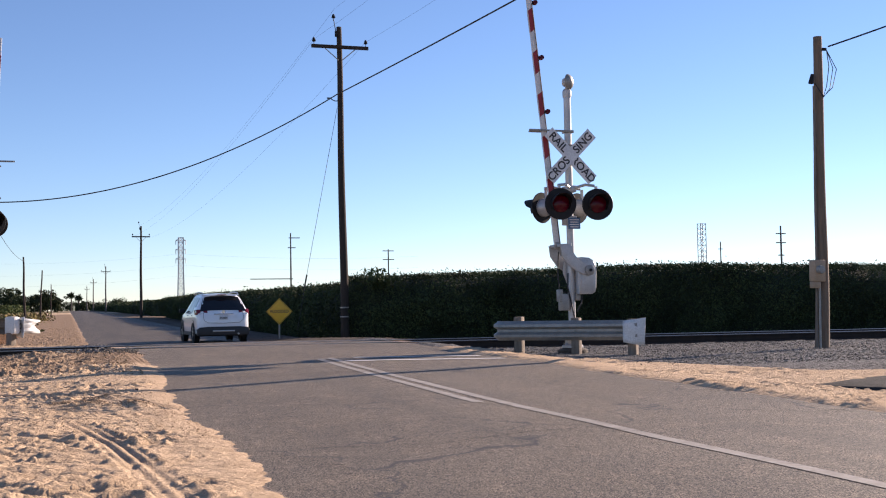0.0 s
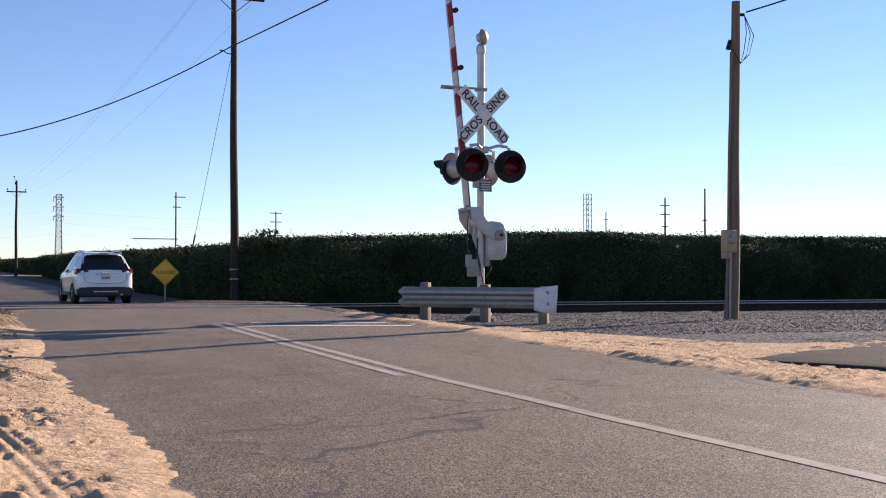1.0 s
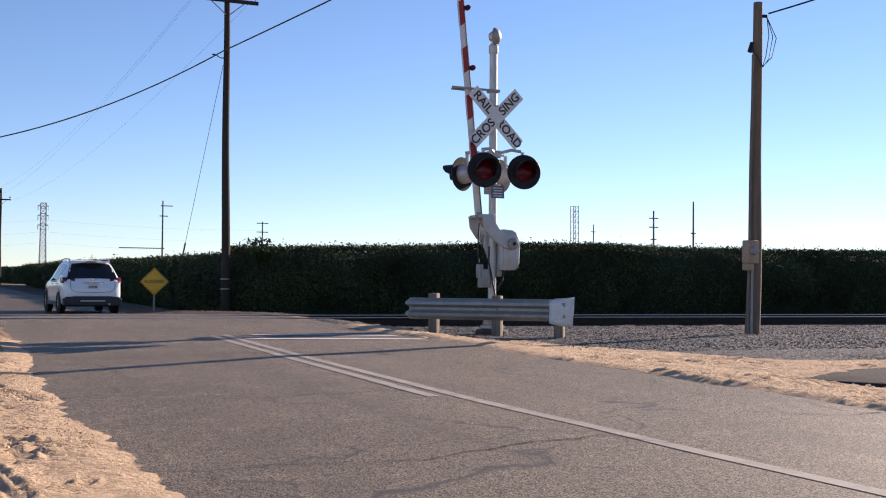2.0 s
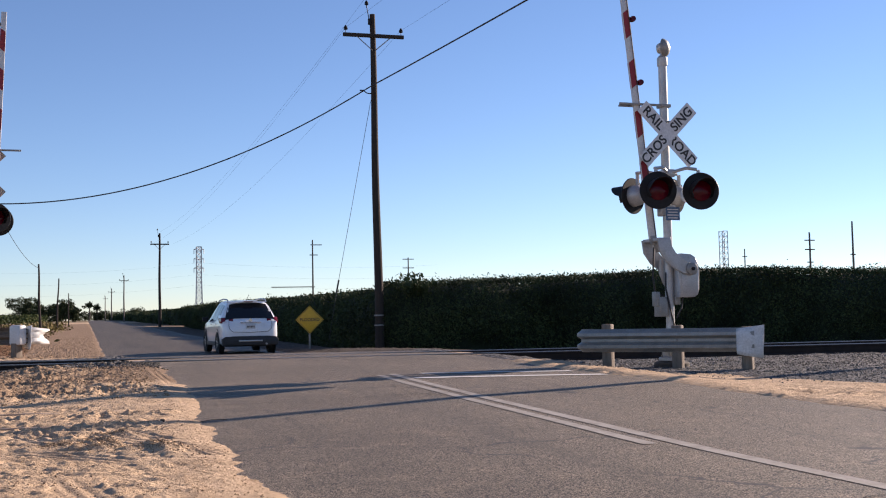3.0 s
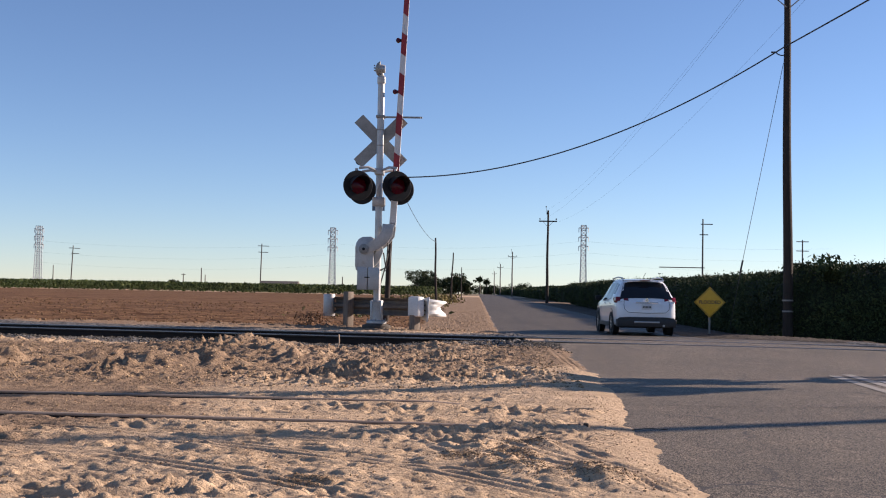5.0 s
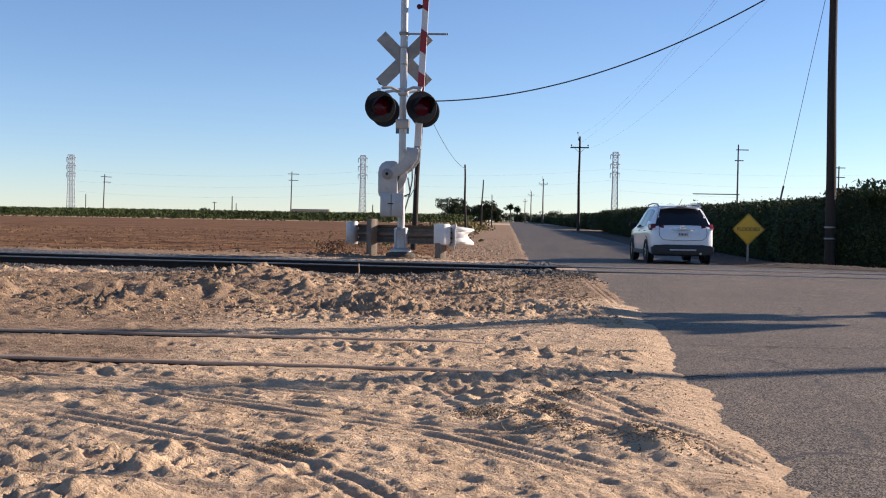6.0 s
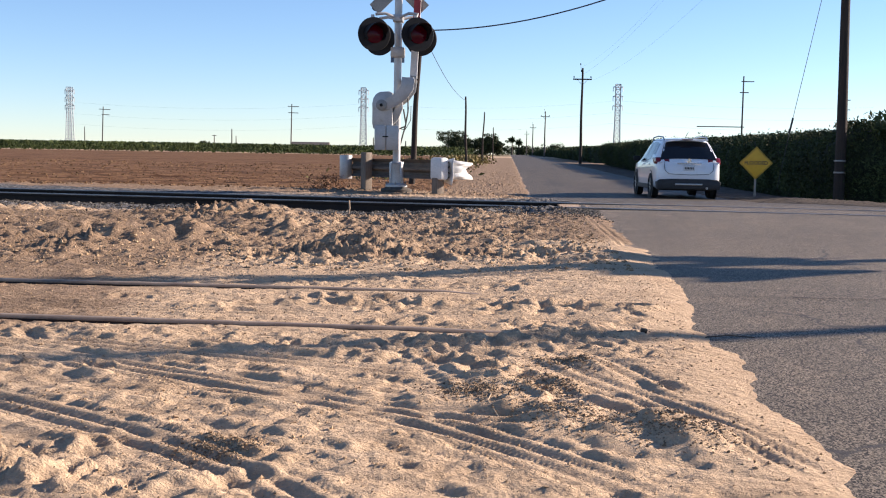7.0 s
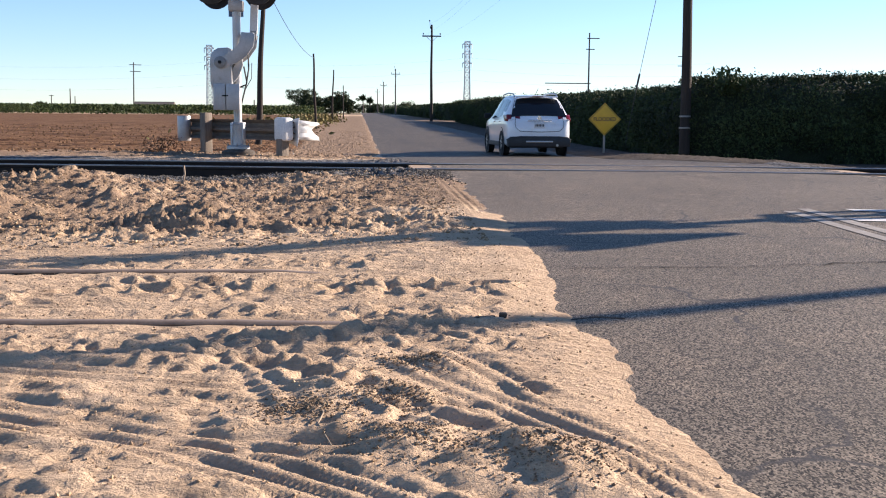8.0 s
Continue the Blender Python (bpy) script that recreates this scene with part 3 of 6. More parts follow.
dust = np.maximum(0.56 * smooth(0.08, 0.035, rows_u) + 0.12 * smooth(0.13, 0.05, rows_u), 0.4 * smooth(0.86, 1.0, rows_u))[None, :] + 0 * RY
dust = dust + 0.10 * smooth(15, 17, RY) * smooth(22.4, 21, RY) * smooth(0.17, 0.05, rows_u)[None, :]
dust = dust + 0.12 * smooth(19, 21, RY) * smooth(27, 25, RY)
at = road.data.attributes.new("dust", "FLOAT", "POINT")
at.data.foreach_set("value", dust.ravel().astype(np.float32))
at = road.data.attributes.new("past_track", "FLOAT", "POINT")
at.data.foreach_set("value", smooth(24.3, 25.5, RY + 0.15 * RX).ravel().astype(np.float32))


def line_mark(name, pts, width, label, paint=None):
    bm = bmesh.new()
    a, b = [], []
    for x, y in pts:
        u = (x - float(road_left(y)) + 0.25) / float(road_right(y) - road_left(y) + 0.5)
        zz = float(road_level(y)) + 0.0035 + 0.012 * float(vnoise(x * 0.7, y * 0.5, 21)) - 0.02 * (2 * u - 1) ** 2
        a.append((x - width[0] / 2, y - width[1] / 2, zz))
        b.append((x + width[0] / 2, y + width[1] / 2, zz))
    ribbon(bm, a, b)
    ob = new(name, mesh_of(bm, name, paint or LINEPAINT))
    return tagged(ob, label, "road marking", kind="structure")


line_mark("centre_line", [(4.13 + 0.06 * float(smooth(9.5, 7.5, y)) + 0.014 * max(y - 10, 0) + 0.012 * vnoise(y * 0.3, 1), y) for y in np.arange(-12, 17.4, 0.3)], (0.11, 0), "long faded white centre line on asphalt")
line_mark("short_centre_line", [(3.93 + 0.014 * max(y - 10, 0) + 0.012 * vnoise(y * 0.3, 1), y) for y in np.arange(9.7, 17.2, 0.3)], (0.105, 0), "short faded white second centre line")
line_mark("stop_line", [(x, 16.3 - 0.15 * (x - 4.3)) for x in np.arange(4.3, 6.85, 0.2)], (0, 0.24), "worn white stop line before the crossing", STOPPAINT)
line_mark("upper_stop_line", [(x, 17.05 - 0.15 * (x - 4.3)) for x in np.arange(4.6, 6.75, 0.2)], (0, 0.2), "worn white stop line before the crossing", STOPPAINT)

# shadow from out of view, painted as a dark sheet on the far shoulder
xs = np.linspace(0, 1, 26)
vs, fs = [], []
for i, u in enumerate(xs):
    x = 7.95 + 17 * u ** 1.6
    hi = 10.2 + 0.48 * (x - 7.95) + 0.12 * float(vnoise(x * 1.3, 2.0)) + 0.05 * float(vnoise(x * 5, 2.0))
    lo = 9.9 - 1.5 * min((x - 7.95) / 0.45, 1) ** 0.7 - 2.2 * max(x - 8.4, 0) ** 0.7 + 0.08 * float(vnoise(x * 4, 6.0))
    lo = max(lo, -6)
    for v in np.linspace(0, 1, 9):
        y = lo + (hi - lo) * v
        vs.append((x, y, float(ground_level(np.array([x]), np.array([y]), False)[0]) + 0.038 - 0.04 * (abs(2 * v - 1) ** 8) - 0.03 * (1 - min(u * 8, 1))))
for i in range(len(xs) - 1):
    for k in range(8):
        a = i * 9 + k
        fs.append((a, a + 9, a + 10, a + 1))
tagged(sheet("driveway", vs, fs, SHADECRACK), "dark sheet painted as a cast shadow beside the road", "driveway", kind="structure")
# ---- railway ----
def rail_profile(h):
    return [(-0.07, 0), (0.07, 0), (0.07, 0.012), (0.012, 0.03), (0.012, h - 0.045), (0.036, h - 0.036), (0.036, h - 0.008), (0.026, h), (-0.026, h), (-0.036, h - 0.008), (-0.036, h - 0.036), (-0.012, h - 0.045), (-0.012, 0.03), (-0.07, 0.012)]


def rail(name, x0, x1, y0, slope, top, h, label, head, wander=0.0):
    """A rail with its dark web and foot, and its head as a part."""
    ob = root(name, pose(x0, y0 + slope * x0, 0), label, "rail", "rails of the crossing")
    step = 0.5
    xs = np.append(np.arange(0, x1 - x0, step), x1 - x0)
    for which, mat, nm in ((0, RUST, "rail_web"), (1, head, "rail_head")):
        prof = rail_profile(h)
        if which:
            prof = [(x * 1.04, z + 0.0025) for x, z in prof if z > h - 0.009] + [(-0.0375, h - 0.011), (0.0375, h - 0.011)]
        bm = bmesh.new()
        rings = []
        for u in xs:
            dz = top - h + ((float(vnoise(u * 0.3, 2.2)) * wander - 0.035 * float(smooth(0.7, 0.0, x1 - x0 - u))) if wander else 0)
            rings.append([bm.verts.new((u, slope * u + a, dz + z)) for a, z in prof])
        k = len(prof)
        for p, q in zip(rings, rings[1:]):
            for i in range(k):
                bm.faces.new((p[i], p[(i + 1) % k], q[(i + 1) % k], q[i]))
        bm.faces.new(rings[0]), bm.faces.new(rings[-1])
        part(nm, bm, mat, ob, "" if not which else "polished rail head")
    return ob


rail("main_rail", -90, 70, RAIL_NEAR, RAIL_SLOPE, RAIL_TOP, 0.172, "dark steel rail with a polished head beside ballast", STEEL)
rail("main_rail", -90, 70, RAIL_FAR, RAIL_SLOPE, RAIL_TOP, 0.172, "dark steel rail with a polished head beside ballast", STEEL)
rail("siding_rail", -40, 1.0, 12.45, -0.05, 0.084, 0.12, "rusty half-buried rail of an old siding in sand", RUSTHEAD, 0.012)
rail("siding_rail", -40, 0.7, 13.95, -0.03, 0.077, 0.12, "rusty half-buried rail of an old siding in sand", RUSTHEAD, 0.012)


def ties():
    bm = bmesh.new()
    box(bm, (0, 0, 0), (0.23, 2.5, 0.16), None, 0.012)
    me = mesh_of(bm, "railway_tie", TIE)
    mid = (RAIL_NEAR + RAIL_FAR) / 2
    k = 0
    for i in range(-40, 50):
        x = i * 0.55
        if 0.9 < x < 7.2:
            continue
        ob = new("railway_tie", me)
        ob.matrix_world = pose(x, mid + RAIL_SLOPE * x, 0.045 - 0.085 + 0.01 * math.sin(k), 0, 0, math.degrees(math.atan(RAIL_SLOPE)) + random.uniform(-1, 1))
        tagged(ob, "weathered wooden railway tie sunk in ballast", "railway tie", "ties of the track")
        k += 1


ties()

# flat dark strips in place of the flangeway grooves beside the rails on the road
for y0 in (RAIL_NEAR, RAIL_FAR):
    for da, db in ((-0.062, -0.040), (0.040, 0.105)):
        bm = bmesh.new()
        xs = np.linspace(0.9, 7.2, 40)
        ribbon(bm, [(x, y0 + da + RAIL_SLOPE * x, 0.2195 + 0.002 * vnoise(x * 3, y0)) for x in xs], [(x, y0 + db + 0.03 * vnoise(x * 4, y0 + da) + RAIL_SLOPE * x, 0.2195 + 0.002 * vnoise(x * 3, y0)) for x in xs])
        tagged(new("flangeway", mesh_of(bm, "flangeway", RUST)), "flat dark strip in place of the groove beside the rail", "flangeway", kind="structure")


def stones(name, spots, sizes, material, label, category, seed=1):
    """Many small angular stones as one mesh."""
    rng = np.random.default_rng(seed)
    o = np.array([(1, 0, 0), (-1, 0, 0), (0, 1, 0), (0, -1, 0), (0, 0, 1), (0, 0, -1)], float)
    f = np.array([(0, 2, 4), (2, 1, 4), (1, 3, 4), (3, 0, 4), (2, 0, 5), (1, 2, 5), (3, 1, 5), (0, 3, 5)])
    k = len(spots)
    v = o[None] * rng.uniform(0.55, 1.25, (k, 6, 1)) + rng.normal(0, 0.18, (k, 6, 3))
    a = rng.uniform(0, 6.28, k)
    c, s = np.cos(a)[:, None], np.sin(a)[:, None]
    v = np.stack([v[..., 0] * c - v[..., 1] * s, v[..., 0] * s + v[..., 1] * c, v[..., 2] * 0.75], -1) * np.asarray(sizes)[:, None, None]
    z = ground_level(spots[:, 0], spots[:, 1])
    v += np.column_stack([spots, z + np.asarray(sizes) * 0.25])[:, None, :]
    faces = (f[None] + 6 * np.arange(k)[:, None, None]).reshape(-1, 3)
    return tagged(sheet(name, v.reshape(-1, 3), faces, material, False), label, category, kind="stuff")


rng = np.random.default_rng(3)
sx, so = rng.uniform(7.4, 30, 52000), rng.uniform(15.2, 23.4, 52000)
sy = so + RAIL_SLOPE * sx
keep = (sx + 0.28 * (sy - 15) + rng.normal(0, 0.5, 52000) > 9.0)
stones("ballast", np.column_stack([sx, sy])[keep], rng.uniform(0.006, 0.017, keep.sum()), STONE, "grey crushed stone ballast beside the track", "gravel", 2)
k = 11000
sx, so = 1.75 - 14 * rng.random(k) ** 1.5, 22.3 - np.abs(rng.normal(0, 0.8, k))
stones("track_gravel", np.column_stack([sx, so + RAIL_SLOPE * sx]), rng.uniform(0.007, 0.019, k), TRACKSTONE, "loose gravel spilling from the track bed", "gravel", 3)
k = 18000
sx, sy = rng.uniform(-7, 1.3, k), rng.uniform(15, 21.5, k)
stones("soil_clods", np.column_stack([sx, sy]), rng.uniform(0.006, 0.022, k) * rng.uniform(0.3, 1, k), CLOD, "crumbly sandy soil clods between the tracks", "soil", 4)
k = 15000
sx, sy = rng.uniform(-5, 1.35, k), 8.2 + 7 * rng.random(k) ** 1.2
stones("sand_crumbs", np.column_stack([sx, sy]), rng.uniform(0.003, 0.009, k) * rng.uniform(0.4, 1, k), CLOD, "small crumbs of dried soil on sand", "soil", 5)
near_heaps = np.concatenate([np.column_stack([rng.normal(cx, s * 0.36, 900), rng.normal(cy, s * 0.3, 900)]) for cx, cy, s in ((0.93, 10.66, 0.3), (0.60, 10.83, 0.28), (0.66, 11.74, 0.2), (0.55, 11.29, 0.24), (0.3, 11.15, 0.2), (-0.4, 10.35, 0.2))])
stones("dark_soil_heaps", near_heaps, rng.uniform(0.002, 0.0065, len(near_heaps)) * rng.uniform(0.5, 1.2, len(near_heaps)), DARKCLOD, "small heaps of darker crumbled soil on sand", "soil", 6)
k = 9000
sy = 29 + 60 * rng.random(k) ** 1.6
sx = -1.6 - rng.random(k) * (10 + 0.6 * sy)
stones("field_clods", np.column_stack([sx, sy]), rng.uniform(0.014, 0.05, k) * (1 + 0.012 * (sy - 29)), FIELDCLOD, "brown clods of a freshly ploughed field", "soil", 7)
sy = 26.5 + 45 * rng.random(2600) ** 1.7
stones("verge_clods", np.column_stack([rng.uniform(-3.5, 0.9, 2600), sy]), rng.uniform(0.008, 0.03, 2600) * rng.uniform(0.3, 1, 2600), CLOD, "loose soil and stones on the road verge", "soil", 8)
# ---- leaves ----


def leaf_sheet(name, centres, sizes, material, parent=None, label="", category="", seed=1, up=0.0, kind=""):
    """Many small folded leaves as one mesh."""
    g = np.random.default_rng(seed)
    k = len(centres)
    a = g.normal(size=(k, 3))
    a[:, 2] += up
    a /= np.linalg.norm(a, axis=1)[:, None]
    b = np.cross(a, g.normal(size=(k, 3)))
    b /= np.linalg.norm(b, axis=1)[:, None]
    c = np.cross(a, b)
    s = np.asarray(sizes)[:, None]
    v = np.stack([centres - a * s, centres + b * s * 0.45 + c * s * 0.12, centres + a * s, centres - b * s * 0.45 + c * s * 0.12], 1).reshape(-1, 3)
    i = 4 * np.arange(k)[:, None]
    ob = sheet(name, v, np.concatenate([i + [[0, 1, 2]], i + [[0, 2, 3]]]), material, False)
    if parent:
        ob.parent = parent
    return tagged(ob, label, category, kind=kind)


def hedge(name, start, way, length, depth, height, density, seed, label, leaf=0.1, shoots=1.0, grade=(1.0, 1.0)):
    """A clipped orchard hedge: a rough core, its inner shade painted dark, under a skin of leaves. way: direction of
    its front; depth lies to its left.
    """
    g = np.random.default_rng(seed)
    way = np.array(way, float) / np.hypot(*way)
    back = np.array([-way[1], way[0]])
    ob = root(name, pose(start[0], start[1], 0), label, "hedge")
    rise = lambda u: grade[0] + (grade[1] - grade[0]) * smooth(0, 13, u)
    n_u = int(length / 0.5) + 2
    us = np.linspace(0, length, n_u)
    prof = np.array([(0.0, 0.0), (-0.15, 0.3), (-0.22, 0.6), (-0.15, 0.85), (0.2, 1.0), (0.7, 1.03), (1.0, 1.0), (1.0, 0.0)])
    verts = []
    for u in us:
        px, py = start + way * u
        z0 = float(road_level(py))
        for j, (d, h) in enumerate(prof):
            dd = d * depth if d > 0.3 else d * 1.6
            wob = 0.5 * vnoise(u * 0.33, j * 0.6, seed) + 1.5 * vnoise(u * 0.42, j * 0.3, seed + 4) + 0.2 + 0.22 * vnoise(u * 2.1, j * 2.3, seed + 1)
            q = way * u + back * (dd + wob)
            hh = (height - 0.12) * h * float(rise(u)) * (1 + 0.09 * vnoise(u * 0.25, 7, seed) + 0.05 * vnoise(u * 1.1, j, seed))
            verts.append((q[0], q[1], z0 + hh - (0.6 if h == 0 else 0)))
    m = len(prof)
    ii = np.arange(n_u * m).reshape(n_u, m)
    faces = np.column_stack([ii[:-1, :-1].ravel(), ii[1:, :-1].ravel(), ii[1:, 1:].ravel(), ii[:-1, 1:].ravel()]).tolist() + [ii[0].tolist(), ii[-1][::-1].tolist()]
    core = sheet("hedge_core", verts, faces, HEDGESHADE)
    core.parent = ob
    k = int(length * (height + min(depth, 2.0)) * density)
    u = g.uniform(-0.2, length, k)
    run = g.uniform(-0.3, height + min(depth, 2.0), k)
    front = run < height
    h = np.where(front, run, height)
    d = np.where(front, -0.12 - 0.42 * np.sin(np.pi * np.clip(h / height, 0, 1)) ** 0.7, run - height)
    lobe = np.interp(h / height, [0, 0.3, 0.6, 0.85, 1.0], [0, 1, 2, 3, 4])
    wob = 0.5 * vnoise(u * 0.33, lobe * 0.6, seed) + 1.5 * vnoise(u * 0.42, lobe * 0.3, seed + 4) + 0.2 + 0.25 * vnoise(u * 2.3, h * 2.6, seed + 1)
    hh = h * rise(u) * (1 + 0.09 * vnoise(u * 0.25, np.full(k, 7.0), seed)) + g.normal(0, 0.07, k)
    tall = (g.random(k) < 0.05 * shoots) & (h > height * 0.96)
    hh = hh + np.where(tall, np.minimum(g.exponential(0.07, k), 0.22), 0)
    d = d + wob + g.normal(0, 0.1, k)
    gx_, gy_ = way[0] * u + back[0] * d, way[1] * u + back[1] * d
    c = np.column_stack([gx_, gy_, road_level(start[1] + gy_) + hh])
    leaf_sheet("hedge_leaves", c, g.uniform(0.6, 1.4, k) * leaf, LEAF, ob, seed=seed)
    return ob


hedge("hedge", (10.7, 41.2), (1, -0.15), 52, 5.0, 2.42, 620, 11, "tall dark green clipped hedge along the railway", 0.052, grade=(0.92, 1.03))
hedge("hedge", (10.45, 124), (0, -1), 82.5, 4.0, 2.0, 360, 12, "tall dark green hedge running along the road", 0.06)
hedge("hedge", (10.6, 520), (0, -1), 385, 6.0, 1.8, 45, 13, "distant dark green hedge running along the road", 0.15)
# wild shoots at the hedge's corner
g = np.random.default_rng(8)
k = 420
t_ = g.random(k)
b_ = g.integers(0, 14, k)
lean = g.normal(0, 0.35, (14, 2))
sh = np.column_stack([11.4 + lean[b_, 0] * t_ + 0.5 * (b_ / 14) + g.normal(0, 0.07, k), 40.6 + lean[b_, 1] * t_ + g.normal(0, 0.07, k), 1.68 + 0.75 * t_ * (0.5 + 0.5 * np.sin(b_ * 1.7) ** 2)])
leaf_sheet("hedge_shoots", sh, g.uniform(0.07, 0.14, k), LEAF, None, "wild leafy shoots rising from the hedge corner", "shoots", 3, 1.2, "stuff")


def vineyard():
    g = np.random.default_rng(21)
    cs, ss = [], []
    for r in range(14):
        y = 203 + r * 3.6 + r * r * 0.35
        k = 9000
        x = g.uniform(-330, -5 - 0.012 * y, k)
        h = 1.72 * (g.random(k) ** 0.75) + 0.10 * vnoise(x * 0.4, np.full(k, r * 3.0), 3)
        cs.append(np.column_stack([x, y + g.normal(0, 0.4, k), road_level(np.full(k, y)) + h]))
        ss.append(g.uniform(0.14, 0.34, k))
    leaf_sheet("vineyard", np.concatenate(cs), np.concatenate(ss), VINE, None, "distant rows of green vines behind the field", "vineyard", 5, 0, "stuff")


vineyard()


def tree(name, x, y, height, spread, seed, label, low=0.15, mat=TREELEAF, leaf=0.35, count=1500):
    g = np.random.default_rng(seed)
    z0 = float(road_level(y))
    ob = root(name, pose(x, y, z0 - 0.1), label, "tree")
    bm = bmesh.new()
    tube(bm, [(0, 0, 0), (0.1, 0, height * 0.25), (0.0, 0.1, height * 0.55), (0.1, 0, height * 0.8)], [height * 0.035, height * 0.028, height * 0.018, 0.03], 8)
    ends = []
    for i in range(9):
        a, h = i * 2.4, height * g.uniform(0.05, 0.5)
        e = Vector((math.cos(a) * spread * 0.38, math.sin(a) * spread * 0.38, h + height * g.uniform(0.12, 0.35)))
        tube(bm, [(0, 0, h), e * 0.5 + Vector((0, 0, h * 0.5 + 0.1)), e], [height * 0.014, height * 0.01, 0.02], 6)
        ends.append(e)
    part("trunk", bm, BARK, ob)
    blobs = [(np.array(e), spread * g.uniform(0.14, 0.26)) for e in ends for _ in range(2)]
    blobs += [(np.array((g.normal(0, spread * 0.3), g.normal(0, spread * 0.2), height * g.uniform(0.05, 0.88))), spread * g.uniform(0.10, 0.22)) for _ in range(40)]
    cs = []
    for c, r in blobs:
        q = g.normal(size=(count // len(blobs), 3))
        q /= np.linalg.norm(q, axis=1)[:, None]
        cs.append(c + q * r * g.uniform(0.55, 1.1, (len(q), 1)) * np.array([1, 1, 0.8]))
    cs = np.concatenate(cs)
    cs = cs[cs[:, 2] > 0.1]
    leaf_sheet("crown", cs, g.uniform(0.6, 1.3, len(cs)) * leaf, mat, ob, seed=seed)
    return ob


# ---- overhead line poles ----
def sagging(p, q, sag, k=24):
    p, q = Vector(p), Vector(q)
    return [p.lerp(q, u / k) - Vector((0, 0, 4 * sag * (u / k) * (1 - u / k))) for u in range(k + 1)]


def wire(name, p, q, sag, r, label, k=24):
    bm = bmesh.new()
    tube(bm, sagging(p, q, sag, k), r, 5)
    ob = new(name, mesh_of(bm, name, CABLE))
    return tagged(ob, label, "cable")


def insulator(bm, p, s=1.0, lean=(0, 0)):
    m = Matrix.Translation(p) @ Matrix.Diagonal((s, s, s, 1))
    lathe(bm, [(0.012, 0), (0.012, 0.09), (0.05, 0.1), (0.075, 0.13), (0.05, 0.15), (0.062, 0.17), (0.04, 0.21), (0.03, 0.24), (0.0, 0.25)], m, 10)


def utility_pole(x, y, h, r, label, arm=1.12, arm_z=None, mat=WOOD, lean=(0, 0), group="poles along the road", pin=True, name="utility_pole", z0=None):
    z0 = level(x, y) if z0 is None else z0
    ob = root(name, pose(x, y, z0, lean[0], lean[1], 0), label, "utility pole", group)
    bm = bmesh.new()
    pts = [(0.02 * math.sin(u * 9), 0.02 * math.cos(u * 7), -0.3 + (h + 0.3) * u) for u in np.linspace(0, 1, 14)]
    tube(bm, pts, [r * (1 - 0.42 * u) for u in np.linspace(0, 1, 14)], 14)
    part("pole", bm, mat, ob)
    if arm:
        az = arm_z if arm_z else h - 0.95
        bm = bmesh.new()
        box(bm, (0, -r * 0.85, az), (arm * 2, 0.10, 0.13), None, 0.012)
        part("crossarm", bm, mat, ob)
        for s in (-1, 1):
            bm = bmesh.new()
            rod(bm, (s * arm * 0.55, -r * 0.9, az - 0.05), (s * 0.06, -r * 0.8, az - 0.52), 0.018, n=6)
            part("brace", bm, GALV if mat is WOOD else mat, ob)
            bm = bmesh.new()
            insulator(bm, (s * (arm - 0.1), -r * 0.85, az + 0.06), 1.1)
            part("insulator", bm, BLACK, ob)
        if pin:
            bm = bmesh.new()
            rod(bm, (-r * 0.6, -r * 0.5, h - 0.45), (-r * 0.6 - 0.12, -r * 0.5, h + 0.28), 0.016, n=6)
            box(bm, (-r * 0.75, -r * 0.5, h - 0.3), (0.1, 0.06, 0.22))
            insulator(bm, (-r * 0.6 - 0.12, -r * 0.5, h + 0.2), 1.1)
            part("top_pin", bm, BLACK, ob)
    return ob


pole_l = utility_pole(10.37, 41.0, 12.2, 0.17, "tall dark wooden utility pole with one crossarm beside the hedge", lean=(0, -0.45), arm_z=11.38)
for zz in (1.0, 1.35):
    bm = bmesh.new()
    lathe(bm, [(0.172, zz), (0.176, zz + 0.01), (0.176, zz + 0.04), (0.172, zz + 0.05)], None, 14)
    part("metal_band", bm, GALV, pole_l, "thin pale metal band")
utility_pole(7.75, 120, 9.7, 0.16, "wooden utility pole with crossarm beside the road", 0.95, 8.55)
utility_pole(7.9, 236, 9.5, 0.17, "distant wooden utility pole with crossarm", 0.95, 8.4, HAZEWOOD)
utility_pole(7.7, 340, 9.5, 0.2, "distant wooden utility pole with crossarm", 0.95, 8.4, HAZEWOOD)
utility_pole(7.7, 450, 9.5, 0.22, "distant wooden utility pole with crossarm", 0.95, 8.4, HAZEWOOD)
utility_pole(-3.08, 47, 5.8, 0.12, "short dark leaning wooden pole behind the crossing signal", 0, None, WOOD, (0, 2.6), "poles along the field")
utility_pole(-2.25, 77, 4.6, 0.09, "thin bare wooden pole beside the field", 0, None, WOOD, (0, -1.5), "poles along the field")
utility_pole(-1.95, 105, 4.6, 0.09, "thin bare leaning wooden pole beside the field", 0, None, WOOD, (0, 2.2), "poles along the field")
utility_pole(-1.6, 150, 4.2, 0.09, "thin bare wooden pole beside the field", 0, None, WOOD, (0, 0), "poles along the field")

